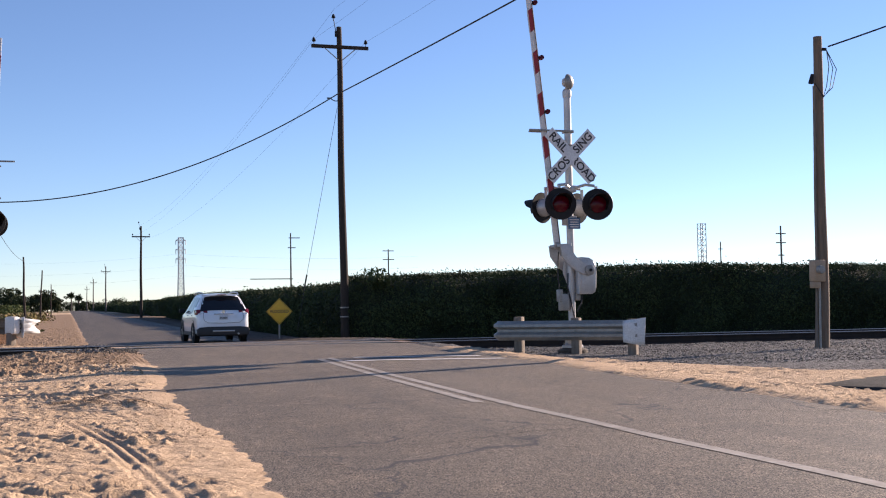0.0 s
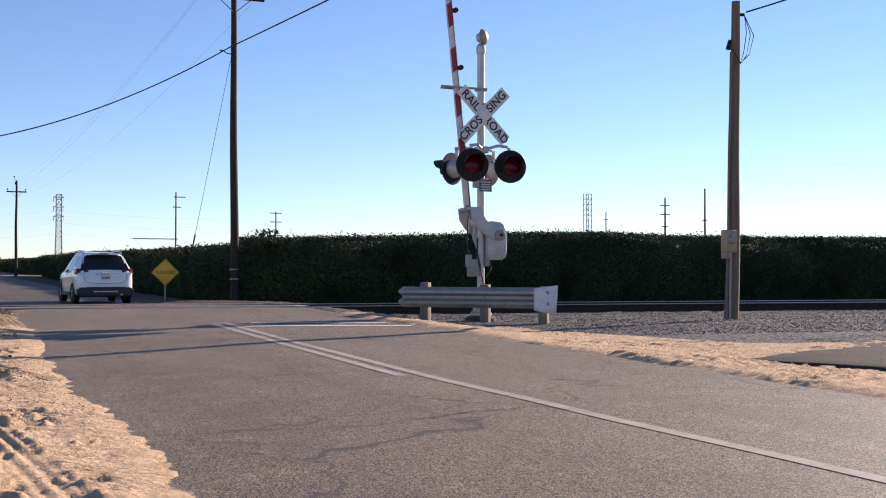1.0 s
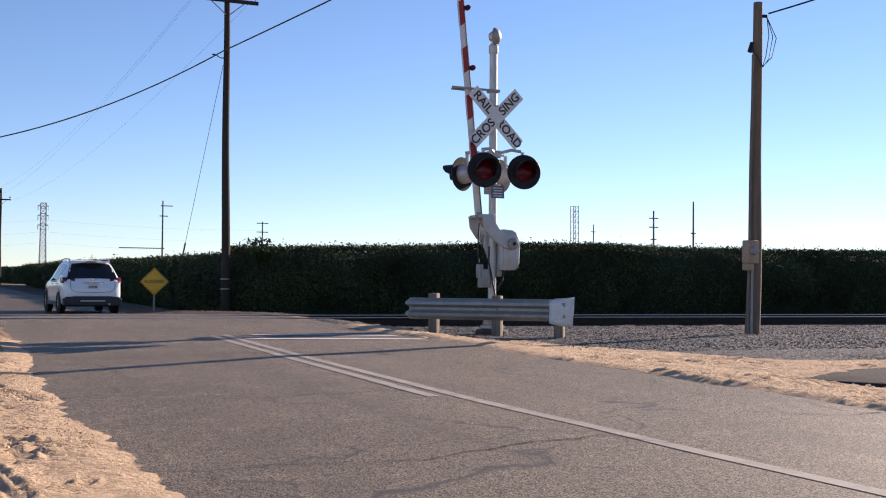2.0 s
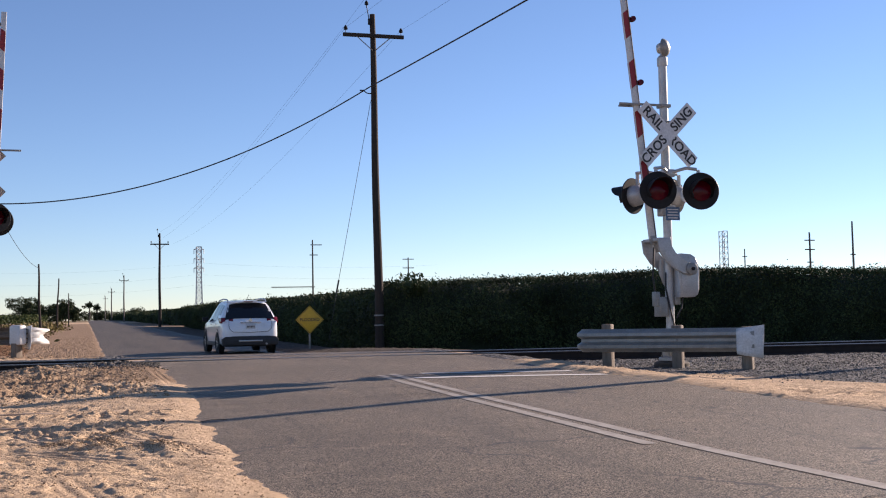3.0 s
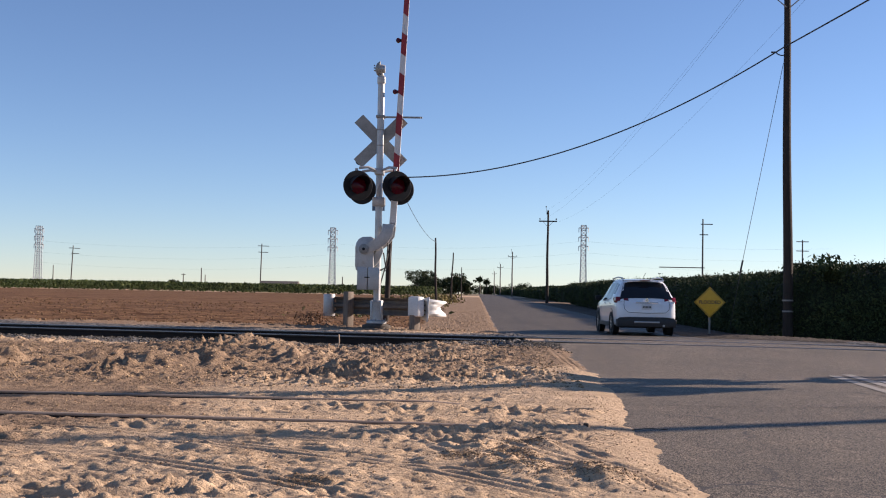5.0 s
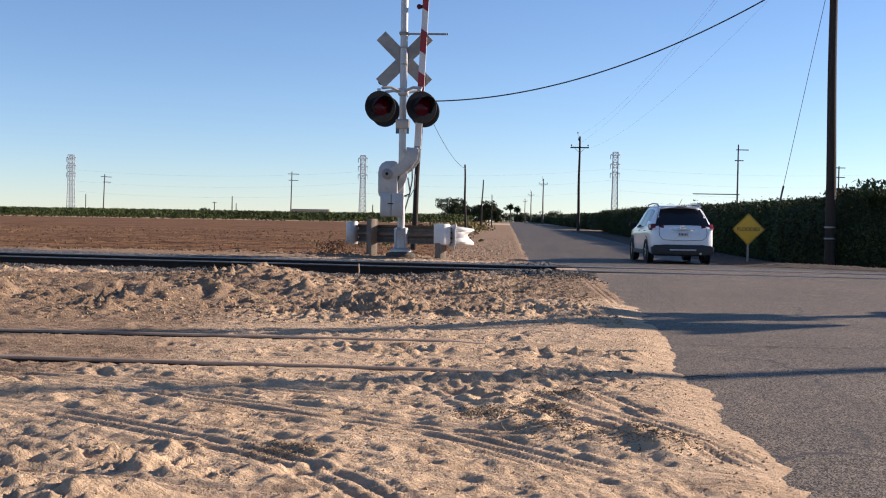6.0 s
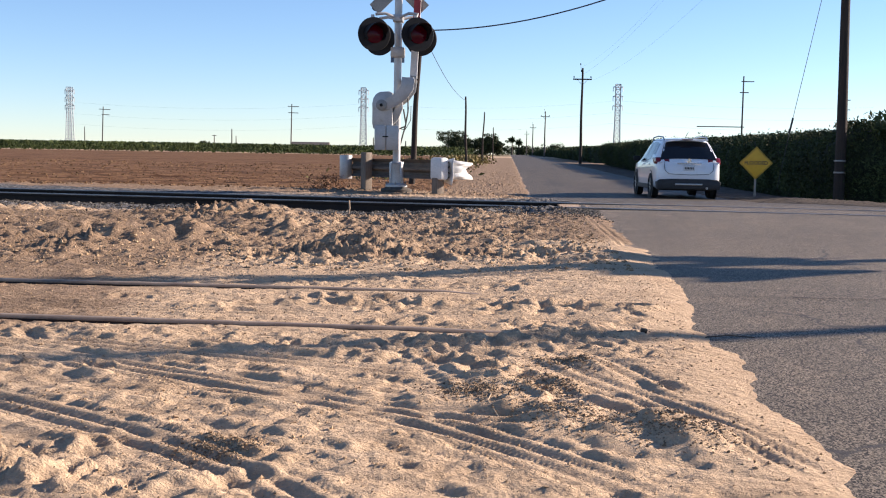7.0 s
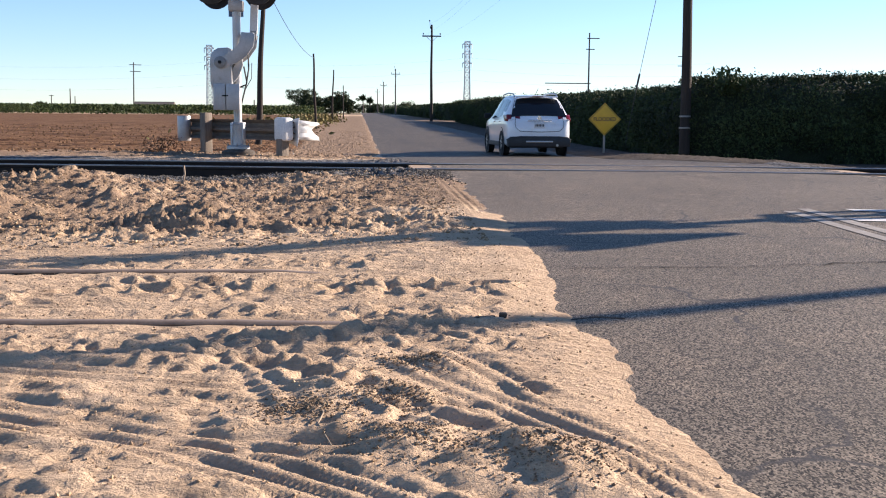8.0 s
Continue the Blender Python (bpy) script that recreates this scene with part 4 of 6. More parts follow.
CLAMP = (10.1, 40.85, 9.08)
wire("overhead_cable", CLAMP, (16, -10, 10.0), 0.3, 0.024, "thick black overhead cable sagging across the road", 40)
wire("overhead_cable", CLAMP, (-2.85, 47, 5.35), 1.1, 0.024, "thick black overhead cable sagging across the road", 40)
wire("overhead_cable", (-2.85, 47, 5.5), (-2.3, 77, 4.35), 0.5, 0.012, "thin black wire between roadside poles")
utility_pole(16, -10, 10.3, 0.17, "wooden utility pole carrying the overhead cable", 0, None, WOOD)
bm = bmesh.new()
tube(bm, sagging((9.85, 40.8, 8.95), (10.15, 40.85, 8.85), 0.05, 6), 0.02, 5)
box(bm, (9.8, 40.8, 8.93), (0.14, 0.05, 0.05), None, 0.01)
part("cable_clamp", bm, CABLE, pole_l).matrix_parent_inverse = pole_l.matrix_world.inverted()
bm = bmesh.new()
tube(bm, [(10.15, 40.9, 8.6), (8.86, 41.0, 1.9), (8.55, 41.05, 0.1)], 0.009, 5)
rod(bm, (8.92, 41, 2.2), (8.83, 41, 1.75), 0.03, n=8)
tagged(new("guy_wire", mesh_of(bm, "guy_wire", CABLE)), "thin steel guy wire with a dark insulator", "guy wire")
for ax, ez in ((9.27, 11.2), (11.3, 11.2), (10.1, 12.45)):
    wire("power_line", (ax, 40.9, ez), (ax - 2.4, 120, 8.8 + (ez - 11.2)), 1.2, 0.0035, "thin power line between utility poles")
    wire("power_line", (ax, 40.9, ez), (ax + 2.0, -12, ez), 0.8, 0.0035, "thin power line between utility poles")

# service pole with its meter box on the gravel
sp = utility_pole(13.58, 17.2, 5.86, 0.135, "square-topped brown wooden service pole standing in gravel", 0, None, SERVICEWOOD, (0, 1.3), "service poles")
bm = bmesh.new()
rod(bm, (-0.15, -0.06, 0), (-0.15, -0.06, 4.9), 0.022, n=8)
part("conduit", bm, TIMBER, sp, "dull grey conduit")
bm = bmesh.new()
rod(bm, (-0.12, -0.10, 0), (-0.12, -0.10, 1.25), 0.022, n=8)
part("riser", bm, GALV, sp, "grey riser pipe")
bm = bmesh.new()
box(bm, (-0.19, -0.13, 1.44), (0.24, 0.18, 0.4), None, 0.02)
mb = part("meter_box", bm, TAN, sp, "tan metal meter box")
bm = bmesh.new()
lathe(bm, [(0.075, 0), (0.08, 0.05), (0.07, 0.09), (0.0, 0.1)], pose(-0.22, -0.22, 1.46, 90, 0, 0), 16)
part("meter", bm, GALV, mb, "round glass meter")
bm = bmesh.new()
box(bm, (-0.24, -0.13, 1.18), (0.15, 0.14, 0.12), None, 0.015)
part("lower_box", bm, TAN, mb)
bm = bmesh.new()
rod(bm, (0.15, -0.05, 5.62), (0.05, -0.02, 5.62), 0.03, n=8)
part("cable_bracket", bm, BLACK, sp)
bm = bmesh.new()
rod(bm, (-0.19, -0.03, 4.95), (-0.15, -0.03, 5.12), 0.05, 0.035, n=8)
part("weatherhead", bm, BLACK, sp)
for dx, dz in ((0.22, 0.5), (0.14, 0.62), (0.05, 0.45)):
    bm = bmesh.new()
    tube(bm, [(0.15, -0.06, 5.6), (0.15 + dx, -0.06, 5.3 - 0.2 * dx), (0.1 + dx * 0.8, -0.06, 5.0 - dz * 0.2), (0.02, -0.12, 4.75 - dz * 0.1), (-0.14, -0.08, 4.95)], 0.008, 5)
    part("loop_wire", bm, CABLE, sp)
wire("service_drop", (13.9, 17.15, 5.68), (24, 12, 10.5), 0.35, 0.016, "black service cable rising from the pole")


# ---- far masts and towers ----
def lattice_tower(x, y, h, w, label, arms=3, top=0.55):
    ob = root("lattice_tower", pose(x, y, float(road_level(y))), label, "pylon", "far pylons")
    bm = bmesh.new()
    r = 0.16
    def half(z):
        return w / 2 * (1 - (1 - top) * min(z / (h * 0.55), 1))
    zs = np.linspace(0, h, 15)
    for sx_ in (-1, 1):
        for sy_ in (-1, 1):
            tube(bm, [(sx_ * half(z), sy_ * half(z), z) for z in zs], r, 4)
    for z0, z1 in zip(zs, zs[1:]):
        for s in (-1, 1):
            rod(bm, (-half(z0), s * half(z0), z0), (half(z1), s * half(z1), z1), r * 0.5, n=4)
            rod(bm, (half(z0), s * half(z0), z0), (-half(z1), s * half(z1), z1), r * 0.5, n=4)
            rod(bm, (-half(z1), s * half(z1), z1), (half(z1), s * half(z1), z1), r * 0.5, n=4)
    part("mast_frame", bm, GREYPAINT, ob)
    for i in range(arms):
        z = h - 1.5 - i * h * 0.13
        bm = bmesh.new()
        for s in (-1, 1):
            rod(bm, (0, 0, z), (s * w * 0.72, 0, z + 0.3), r * 0.9, n=4)
            rod(bm, (0, 0, z + 1.2), (s * w * 0.72, 0, z + 0.3), r * 0.6, n=4)
            rod(bm, (s * w * 0.7, 0, z + 0.3), (s * w * 0.7, 0, z - 1.6), r * 0.9, n=4)
        part("tower_arm", bm, GREYPAINT, ob)
    return ob


def bare_mast(x, y, h, r, label, bars=(), mat=HAZEWOOD, lean=0):
    ob = root("far_pole", pose(x, y, float(road_level(y)), 0, lean, 0), label, "utility pole", "far poles")
    bm = bmesh.new()
    tube(bm, [(0, 0, 0), (0, 0, h * 0.5), (0, 0, h)], [r, r * 0.9, r * 0.7], 8)
    part("pole", bm, mat, ob)
    for z, a, b in bars:
        bm = bmesh.new()
        rod(bm, (a, 0, z), (b, 0, z), r * 0.55, n=5)
        part("crossarm", bm, mat, ob)
    return ob
def from_bearing(deg, d):
    return 0.46 + d * math.sin(radians(-deg)), 2.8 + d * math.cos(radians(-deg))


lattice_tower(47, 485, 31, 3.0, "distant grey steel lattice pylon behind the hedge", 3, 0.72)
lattice_tower(-63, 485, 28, 3.0, "distant grey steel lattice pylon behind the vineyard", 3, 0.72)
lattice_tower(-194, 485, 26.5, 3.0, "distant grey steel lattice pylon behind the vineyard", 3, 0.72)
tx, ty = from_bearing(-32.5, 450)
lattice_tower(tx, ty, 31, 2.4, "distant grey steel lattice mast beyond the hedge", 0, 1.0)
for x, y, h, bars, lean in ((-123, 335, 12.6, ((11.8, -1.2, 2.2), (10.2, -0.4, 2.0)), 2), (-65, 335, 14.2, ((13.5, -1.2, 2.2), (11.6, -1.0, 2.0)), 1), (21.8, 110, 8.4, ((3.75, -4.1, 0.2), (7.9, -0.2, 0.95), (6.9, -0.3, 0.5)), 0), (74, 255, 14.0, ((13.6, -1.4, 1.4), (11.5, -1.4, 1.4)), 0), (-83, 335, 6.5, (), 0), (-106, 400, 5.5, ((5.2, -0.8, 0.8),), 0), (-98, 400, 5.2, (), 0), (-40, 335, 4.6, (), 0), (-27, 300, 3.4, (), 0), (-150, 390, 7.5, (), 0)):
    bare_mast(x, y, h, 0.09 if y < 200 else 0.2, "distant thin pole with short crossarms" if bars else "distant thin bare pole", bars, lean=lean)
for b, d, h, bars in ((-33.5, 300, 16.0, ((14, -0.7, 0.7), (10, -0.7, 0.7))), (-36.6, 200, 13.6, ((12.2, -1.0, 1.0), (10.6, -1.0, 1.0), (8.4, -0.6, 0.6))), (-38.6, 200, 15.2, ((9.5, -0.5, 0.5),))):
    px_, py_ = from_bearing(b, d)
    bare_mast(px_, py_, h, 0.2, "distant wooden pole with short crossarms beyond the hedge", bars)
for z_, a in ((19.5, 0.0), (14.5, 0.6), (10.0, 1.0)):
    wire("far_power_line", (47, 484, z_ + 6), (150, 470, z_ + 4), 1.5, 0.014, "faint distant power line")
    wire("far_power_line", (-63, 484, z_ + 3), (47, 484, z_ + 6), 2.5, 0.012, "faint distant power line")
    wire("far_power_line", (-194, 484, z_ + 2), (-63, 484, z_ + 3), 2.5, 0.012, "faint distant power line")
for i, (x, y, h, s) in enumerate(((-17.5, 335, 7.6, 5.6), (-14.2, 330, 7.2, 4.6), (-12.2, 325, 4.4, 4.2), (-9.5, 310, 5.0, 4.6), (-6.8, 306, 5.2, 4), (-4.4, 300, 6.2, 4.0), (-2.6, 290, 4.3, 3), (17.5, 425, 4.5, 7), (6.5, 470, 4.2, 6), (13, 460, 3.4, 6), (0.5, 545, 4.6, 6.5), (7.5, 570, 4.4, 7), (-116, 420, 3.6, 4), (-75, 430, 2.4, 6), (-50, 430, 2.0, 8))):
    tree("tree", x, y, h, s, 40 + i, "distant dark leafy tree beside the fields", leaf=0.24, count=3200)


def palm(x, y, h, seed):
    g = np.random.default_rng(seed)
    ob = root("palm_tree", pose(x, y, float(road_level(y))), "distant fan palm with a bare trunk", "palm tree", "far palms")
    bm = bmesh.new()
    tube(bm, [(0, 0, 0), (0.1, 0, h * 0.5), (0, 0, h)], [0.3, 0.24, 0.2], 8)
    part("trunk", bm, BARK, ob)
    q = g.normal(size=(260, 3)) * np.array([0.55, 0.55, 0.5]) + np.array([0, 0, h])
    leaf_sheet("fronds", q, g.uniform(0.3, 0.7, 260), TREELEAF, ob, seed=seed)


palm(1.9, 455, 6.0, 71)
palm(4.9, 470, 5.2, 72)

# low farm building at the horizon
farm = root("barn", pose(-54.8, 312, float(road_level(312)) - 0.1), "long low pale barn with a brown roof beyond the vines", "barn")
bm = bmesh.new()
box(bm, (0, 0, 0.6), (10.0, 4, 2.8), None, 0.02)
part("wall", bm, WHITE, farm, "pale wall")
bm = bmesh.new()
prism(bm, [(-2.3, 2.0), (2.3, 2.0), (0, 2.9)], 10.6, pose(0, 0, 0, 0, 0, 90))
part("roof", bm, HAZEWOOD, farm, "brown roof")
# weeds by the field's edge
g = np.random.default_rng(31)
k = 2600
wy = g.uniform(52, 125, k)
wx = -4.6 + g.normal(0, 0.9, k) + 0.012 * (wy - 52) * 2
leaf_sheet("weeds", np.column_stack([wx, wy, road_level(wy) + 0.75 * g.random(k) ** 1.5]), g.uniform(0.07, 0.2, k), WEED, None, "dry yellowish weeds along the field edge", "weeds", 6, 1.0, "stuff")
k = 700
wx, wy = g.normal(-3.15, 0.22, k), g.normal(28.6, 0.3, k)
leaf_sheet("dry_bush", np.column_stack([wx, wy, ground_level(wx, wy) + 0.28 * g.random(k) ** 1.5]), g.uniform(0.01, 0.035, k), DRYBUSH, None, "low dry brown bush at the edge of the field", "bush", 7, 0.8, "stuff")


# ---- crossing signals ----
LENS, lens_n, lens_l, lens_b = nodes_of("red_lens")
lens_b.inputs["Base Color"].default_value = (0.075, 0.001, 0.009, 1)
lens_b.inputs["Roughness"].default_value = 0.12
lens_b.inputs["Specular IOR Level"].default_value = 0.2
bumped(lens_n, lens_l, lens_b, noise_node(lens_n, lens_l, lens_n.new("ShaderNodeTexCoord").outputs["Object"], 60), 0.5, 0.004)


def strip(path, width):
    """The outline of a bent strap along a path in the x-z plane."""
    left, right = [], []
    for i, (x, z) in enumerate(path):
        a, b = path[max(i - 1, 0)], path[min(i + 1, len(path) - 1)]
        d = Vector((b[0] - a[0], b[1] - a[1])).normalized()
        w = width[i] / 2
        left.append((x - d.y * w, z + d.x * w))
        right.append((x + d.y * w, z - d.x * w))
    return left + right[::-1]


def flasher(parent, x, y, z, turn):
    """A black round target with its hooded red lens; turn 0 looks along -y."""
    place = pose(x, y, z, 0, 0, turn)
    m = place @ pose(0, 0, 0, 90, 0, 0)
    bm = bmesh.new()
    lathe(bm, [(0.0, -0.012), (0.277, -0.012), (0.285, 0.0), (0.277, 0.012), (0.0, 0.012)], m, 40)
    ob = part("flasher", bm, BLACK, parent, "round black target with a hooded red lens")
    bm = bmesh.new()
    lathe(bm, [(0.0, 0.02), (0.155, 0.02), (0.15, 0.035), (0.09, 0.055), (0.0, 0.062)], m, 28)
    part("lens", bm, LENS, ob, "red glass lens")
    bm = bmesh.new()
    k = 22
    inner, outer = [], []
    for i in range(k + 1):
        a = radians(-35 + 250 * i / k)
        reach = 0.36 * (0.35 + 0.65 * max(math.sin(a), 0) ** 0.6)
        c, s = math.cos(a), math.sin(a)
        for r, store in ((0.168, inner), (0.178, outer)):
            store.append((place @ Vector((c * r, -0.01, s * r)), place @ Vector((c * r, -0.01 - reach, s * r - 0.02 * reach))))
    for store in (inner, outer):
        ribbon(bm, [p for p, _ in store], [q for _, q in store])
    ribbon(bm, [q for _, q in inner], [q for _, q in outer])
    part("hood", bm, BLACK, ob)
    bm = bmesh.new()
    lathe(bm, [(0.0, -0.20), (0.10, -0.19), (0.155, -0.13), (0.17, -0.03), (0.17, -0.012), (0.0, -0.012)], m, 24)
    part("housing", bm, SILVER, ob, "grey rear housing")
    bm = bmesh.new()
    tube(bm, [place @ Vector((0, 0.1, 0.15)), place @ Vector((0, 0.1, 0.335))], 0.03, 8)
    part("hanger", bm, SILVER, ob)
    return ob


def gate_signal(x, y, z, turn, size, label, lean_by=0.50, bell_turn=0, reach=4.67, cabinet=False):
    s = root("crossing_signal", pose(x, y, z, 0, 0, turn) @ Matrix.Scale(size, 4), label, "crossing signal", "signals of the crossing")
    bm = bmesh.new()
    lathe(bm, [(0.0, -0.3), (0.27, -0.3), (0.27, 0.015), (0.255, 0.03), (0.13, 0.07), (0.0, 0.07)], None, 24)
    part("foundation", bm, TIE, s, "dark round foot")
    bm = bmesh.new()
    lathe(bm, [(0.0, 0.06), (0.19, 0.06), (0.19, 0.10), (0.125, 0.13), (0.115, 0.42), (0.125, 0.46), (0.09, 0.5), (0.0, 0.5)], None, 20)
    for a in range(4):
        box(bm, (0, 0, 0), (0.05, 0.04, 0.42), pose(0, 0, 0.28, 0, 0, 45 + 90 * a) @ Matrix.Translation((0.12, 0, 0)), 0.008)
    part("mast_base", bm, SILVER, s, "cast silver mast base")
    for a in range(4):
        bm = bmesh.new()
        c, d = 0.165 * math.cos(radians(90 * a)), 0.165 * math.sin(radians(90 * a))
        rod(bm, (c, d, 0.08), (c, d, 0.15), 0.014, n=6)
        part("bolt", bm, GALV, s)
    bm = bmesh.new()
    rod(bm, (0, 0, 0.45), (0, 0, 4.72), 0.066, n=20)
    part("mast", bm, SILVER, s, "silver painted steel mast")
    bm = bmesh.new()
    lathe(bm, [(0.0, 4.62), (0.078, 4.62), (0.082, 4.64), (0.082, 4.74), (0.05, 4.78), (0.0, 4.78)], None, 18)
    part("mast_cap", bm, SILVER, s)
    # bell: a gong on a drum, facing the traffic
    bm = bmesh.new()
    m = pose(0, 0, 4.90, 0, 0, bell_turn) @ pose(0, -0.03, 0, 90, 0, 0)
    lathe(bm, [(0.0, -0.10), (0.07, -0.095), (0.09, -0.05), (0.09, 0.03), (0.0, 0.03)], m, 20)
    rod(bm, (0, -0.01, 4.76), (0, -0.01, 4.84), 0.04, n=10)
    bell = part("bell", bm, SILVER, s, "round silver crossing bell")
    bm = bmesh.new()
    lathe(bm, [(0.0, 0.095), (0.05, 0.09), (0.11, 0.06), (0.145, 0.015), (0.15, 0.0), (0.14, 0.0), (0.0, 0.05)], m, 28)
    part("gong", bm, GALV, bell, "domed metal gong")
    bm = bmesh.new()
    for k in range(3):
        rod(bm, (0.09 + 0.02 * k, 0.02, 4.86 + 0.05 * k), (0.15, 0.03, 4.87 + 0.05 * k), 0.012, n=6)
    part("bell_lug", bm, GALV, bell)
    # crossbuck
    for a, text in ((-45, ("RAIL", "ROAD")), (45, ("CROS", "SING"))):
        d = -0.098 if a < 0 else -0.106
        m = pose(0.0, d, 3.53, 0, -a, 0)
        bm = bmesh.new()
        prism(bm, [(-0.61, -0.114), (0.61, -0.114), (0.61, 0.114), (-0.61, 0.114)], 0.004, m)
        blade = part("crossbuck_blade", bm, BLADE, s, "white sign blade with black lettering")
        bm = bmesh.new()
        prism(bm, [(-0.61, -0.114), (0.61, -0.114), (0.61, 0.114), (-0.61, 0.114)], 0.003, m @ Matrix.Translation((0, 0.0035, 0)))
        part("blade_back", bm, GALV, blade, "bare metal back")
        for k, w in zip((-0.345, 0.345), text):
            me = words(w, 0.205, LETTER)
            ob = new("lettering", me)
            ob.parent = blade
            ob.matrix_local = m @ Matrix.Translation((k, -0.0045, 0)) @ pose(0, 0, 0, 90, 0, 0)
            tagged(ob, "black capital letters")
    for zz in (3.42, 3.72):
        bm = bmesh.new()
        lathe(bm, [(0.066, zz), (0.074, zz), (0.074, zz + 0.025), (0.066, zz + 0.025)], None, 18)
        box(bm, (0, -0.082, zz + 0.012), (0.12, 0.02, 0.025))
        part("band_clamp", bm, GALV, s)
    # flashers, two pairs back to back, on a pipe cross arm
    for face in (-1, 1):
        yy = 0.40 * face
        bm = bmesh.new()
        tube(bm, [(-0.36, yy - face * 0.1, 2.97), (-0.2, yy - face * 0.14, 2.99), (0.0, face * 0.09, 2.93), (0.2, yy - face * 0.14, 2.99), (0.36, yy - face * 0.1, 2.97)], 0.026, 8)
        box(bm, (0, face * 0.07, 2.93), (0.17, 0.14, 0.12), None, 0.015)
        part("cross_arm", bm, SILVER, s, "silver pipe arm")
        for sx_ in (-1, 1):
            flasher(s, 0.365 * sx_, yy, 2.625, -14 if face < 0 else 180 + 24)
    bm = bmesh.new()
    box(bm, (0, 0.02, 2.36), (0.24, 0.17, 0.17), None, 0.02)
    part("junction_box", bm, SILVER, s)
    bm = bmesh.new()
    box(bm, (0.02, -0.14, 2.30), (0.24, 0.006, 0.2), None, 0.002)
    plate = part("notice_plate", bm, BLUE, s, "small blue notice plate with pale lines")
    for k in range(4):
        bm = bmesh.new()
        box(bm, (0.02, -0.1445, 2.365 - 0.043 * k), (0.19 - 0.03 * (k % 2), 0.002, 0.016))
        part("text_bar", bm, BLADE, plate)
    # gate arm, raised, leaning over the road
    foot, lean = Vector((-0.27, -0.02, 1.92)), -math.degrees(math.atan2(lean_by, 4.85))
    gm = Matrix.Translation(foot) @ pose(0, 0, 0, 0, lean, 0)
    bm = bmesh.new()
    prism(bm, [(-0.062, 0.0), (0.062, 0.0), (0.05, reach), (-0.05, reach)], 0.045, gm, 0.006)
    arm = part("gate_arm", bm, WHITE, s, "raised white gate arm with red stripes")
    # red bands counted down from the tip
    zz = reach - 0.80
    while zz > 0.3:
        for side in (-1, 1):
            bm = bmesh.new()
            w = 0.061 - 0.012 * zz / 4.9
            sl = 0.07
            prism(bm, [(-w, zz), (w, zz + sl), (w, zz + 0.4 + sl), (-w, zz + 0.4)], 0.003, gm @ Matrix.Translation((0, 0.0245 * side, 0)))
            part("red_stripe", bm, RED, arm, "red reflective stripe")
        zz -= 0.77
    for zz in (reach - 2.25, reach - 1.26, reach - 0.25):
        bm = bmesh.new()
        m = gm @ pose(0.115, 0, zz, 90, 0, 0)
        lathe(bm, [(0.0, -0.045), (0.04, -0.042), (0.046, -0.02), (0.046, 0.02), (0.04, 0.042), (0.0, 0.045)], m, 16)
        lamp = part("gate_lamp", bm, LENS, arm, "small round red gate lamp")
        bm = bmesh.new()
        box(bm, (0.065, 0, zz), (0.05, 0.03, 0.06), gm, 0.005)
        part("lamp_bracket", bm, BLACK, lamp)
    bm = bmesh.new()
    tube(bm, [gm @ Vector((0.04, -0.03, z_)) for z_ in (0.0, 0.8, 1.6, 2.4, 3.4, 4.4)], 0.008, 5)
    part("lamp_cable", bm, CABLE, arm)
    bm = bmesh.new()
    box(bm, (0.0, 0, -0.02), (0.10, 0.07, 0.14), gm, 0.01)
    box(bm, (0.03, 0, -0.14), (0.07, 0.09, 0.16), gm @ pose(0, 0, 0, 0, -14, 0), 0.01)
    part("arm_adapter", bm, GALV, s, "grey steel arm adapter")
    # bracket that steadies the raised arm
    bm = bmesh.new()
    box(bm, (-0.40, -0.055, 3.99), (0.78, 0.03, 0.035), pose(0, 0, 0, 0, 0, 0), 0.005)
    box(bm, (-0.60, 0.03, 3.975), (0.32, 0.04, 0.03), None, 0.005)
    box(bm, (0, 0, 3.985), (0.17, 0.17, 0.05), None, 0.01)
    part("arm_rest", bm, GALV, s, "horizontal arm rest bracket")
    # gate mechanism with its two curved arms
    bm = bmesh.new()
    prism(bm, [(0.06, 1.02), (0.33, 1.02), (0.39, 1.06), (0.41, 1.14), (0.41, 1.48), (0.395, 1.57), (0.35, 1.64), (0.28, 1.68), (0.12, 1.69), (0.06, 1.66)], 0.40, None, 0.025)
    mech = part("gate_mechanism", bm, SILVER, s, "silver gate mechanism housing")
    bm = bmesh.new()
    box(bm, (0.23, -0.205, 1.28), (0.26, 0.015, 0.42), None, 0.005)
    part("access_door", bm, SILVER, mech)
    for side in (-1, 1):
        path = [(0.27, 1.43), (0.14, 1.47), (0.02, 1.53), (-0.10, 1.62), (-0.19, 1.75), (-0.21, 1.92)]
        bm = bmesh.new()
        prism(bm, strip(path, [0.17, 0.18, 0.20, 0.21, 0.22, 0.22]), 0.035, Matrix.Translation((0, side * 0.245, 0)), 0.006)
        ob = part("support_arm", bm, SILVER, mech, "curved silver support arm")
        bm = bmesh.new()
        lathe(bm, [(0.0, -0.02), (0.095, -0.02), (0.095, 0.03), (0.07, 0.045), (0.0, 0.045)], pose(0.24, side * 0.262, 1.45, -90 * side, 0, 0), 22)
        part("pivot_cap", bm, GALV, ob)
        bm = bmesh.new()
        lathe(bm, [(0.0, -0.01), (0.03, -0.01), (0.03, 0.03), (0.0, 0.03)], pose(0.24, side * 0.30, 1.45, -90 * side, 0, 0), 6)
        part("pivot_bolt", bm, BLACK, ob)
    bm = bmesh.new()
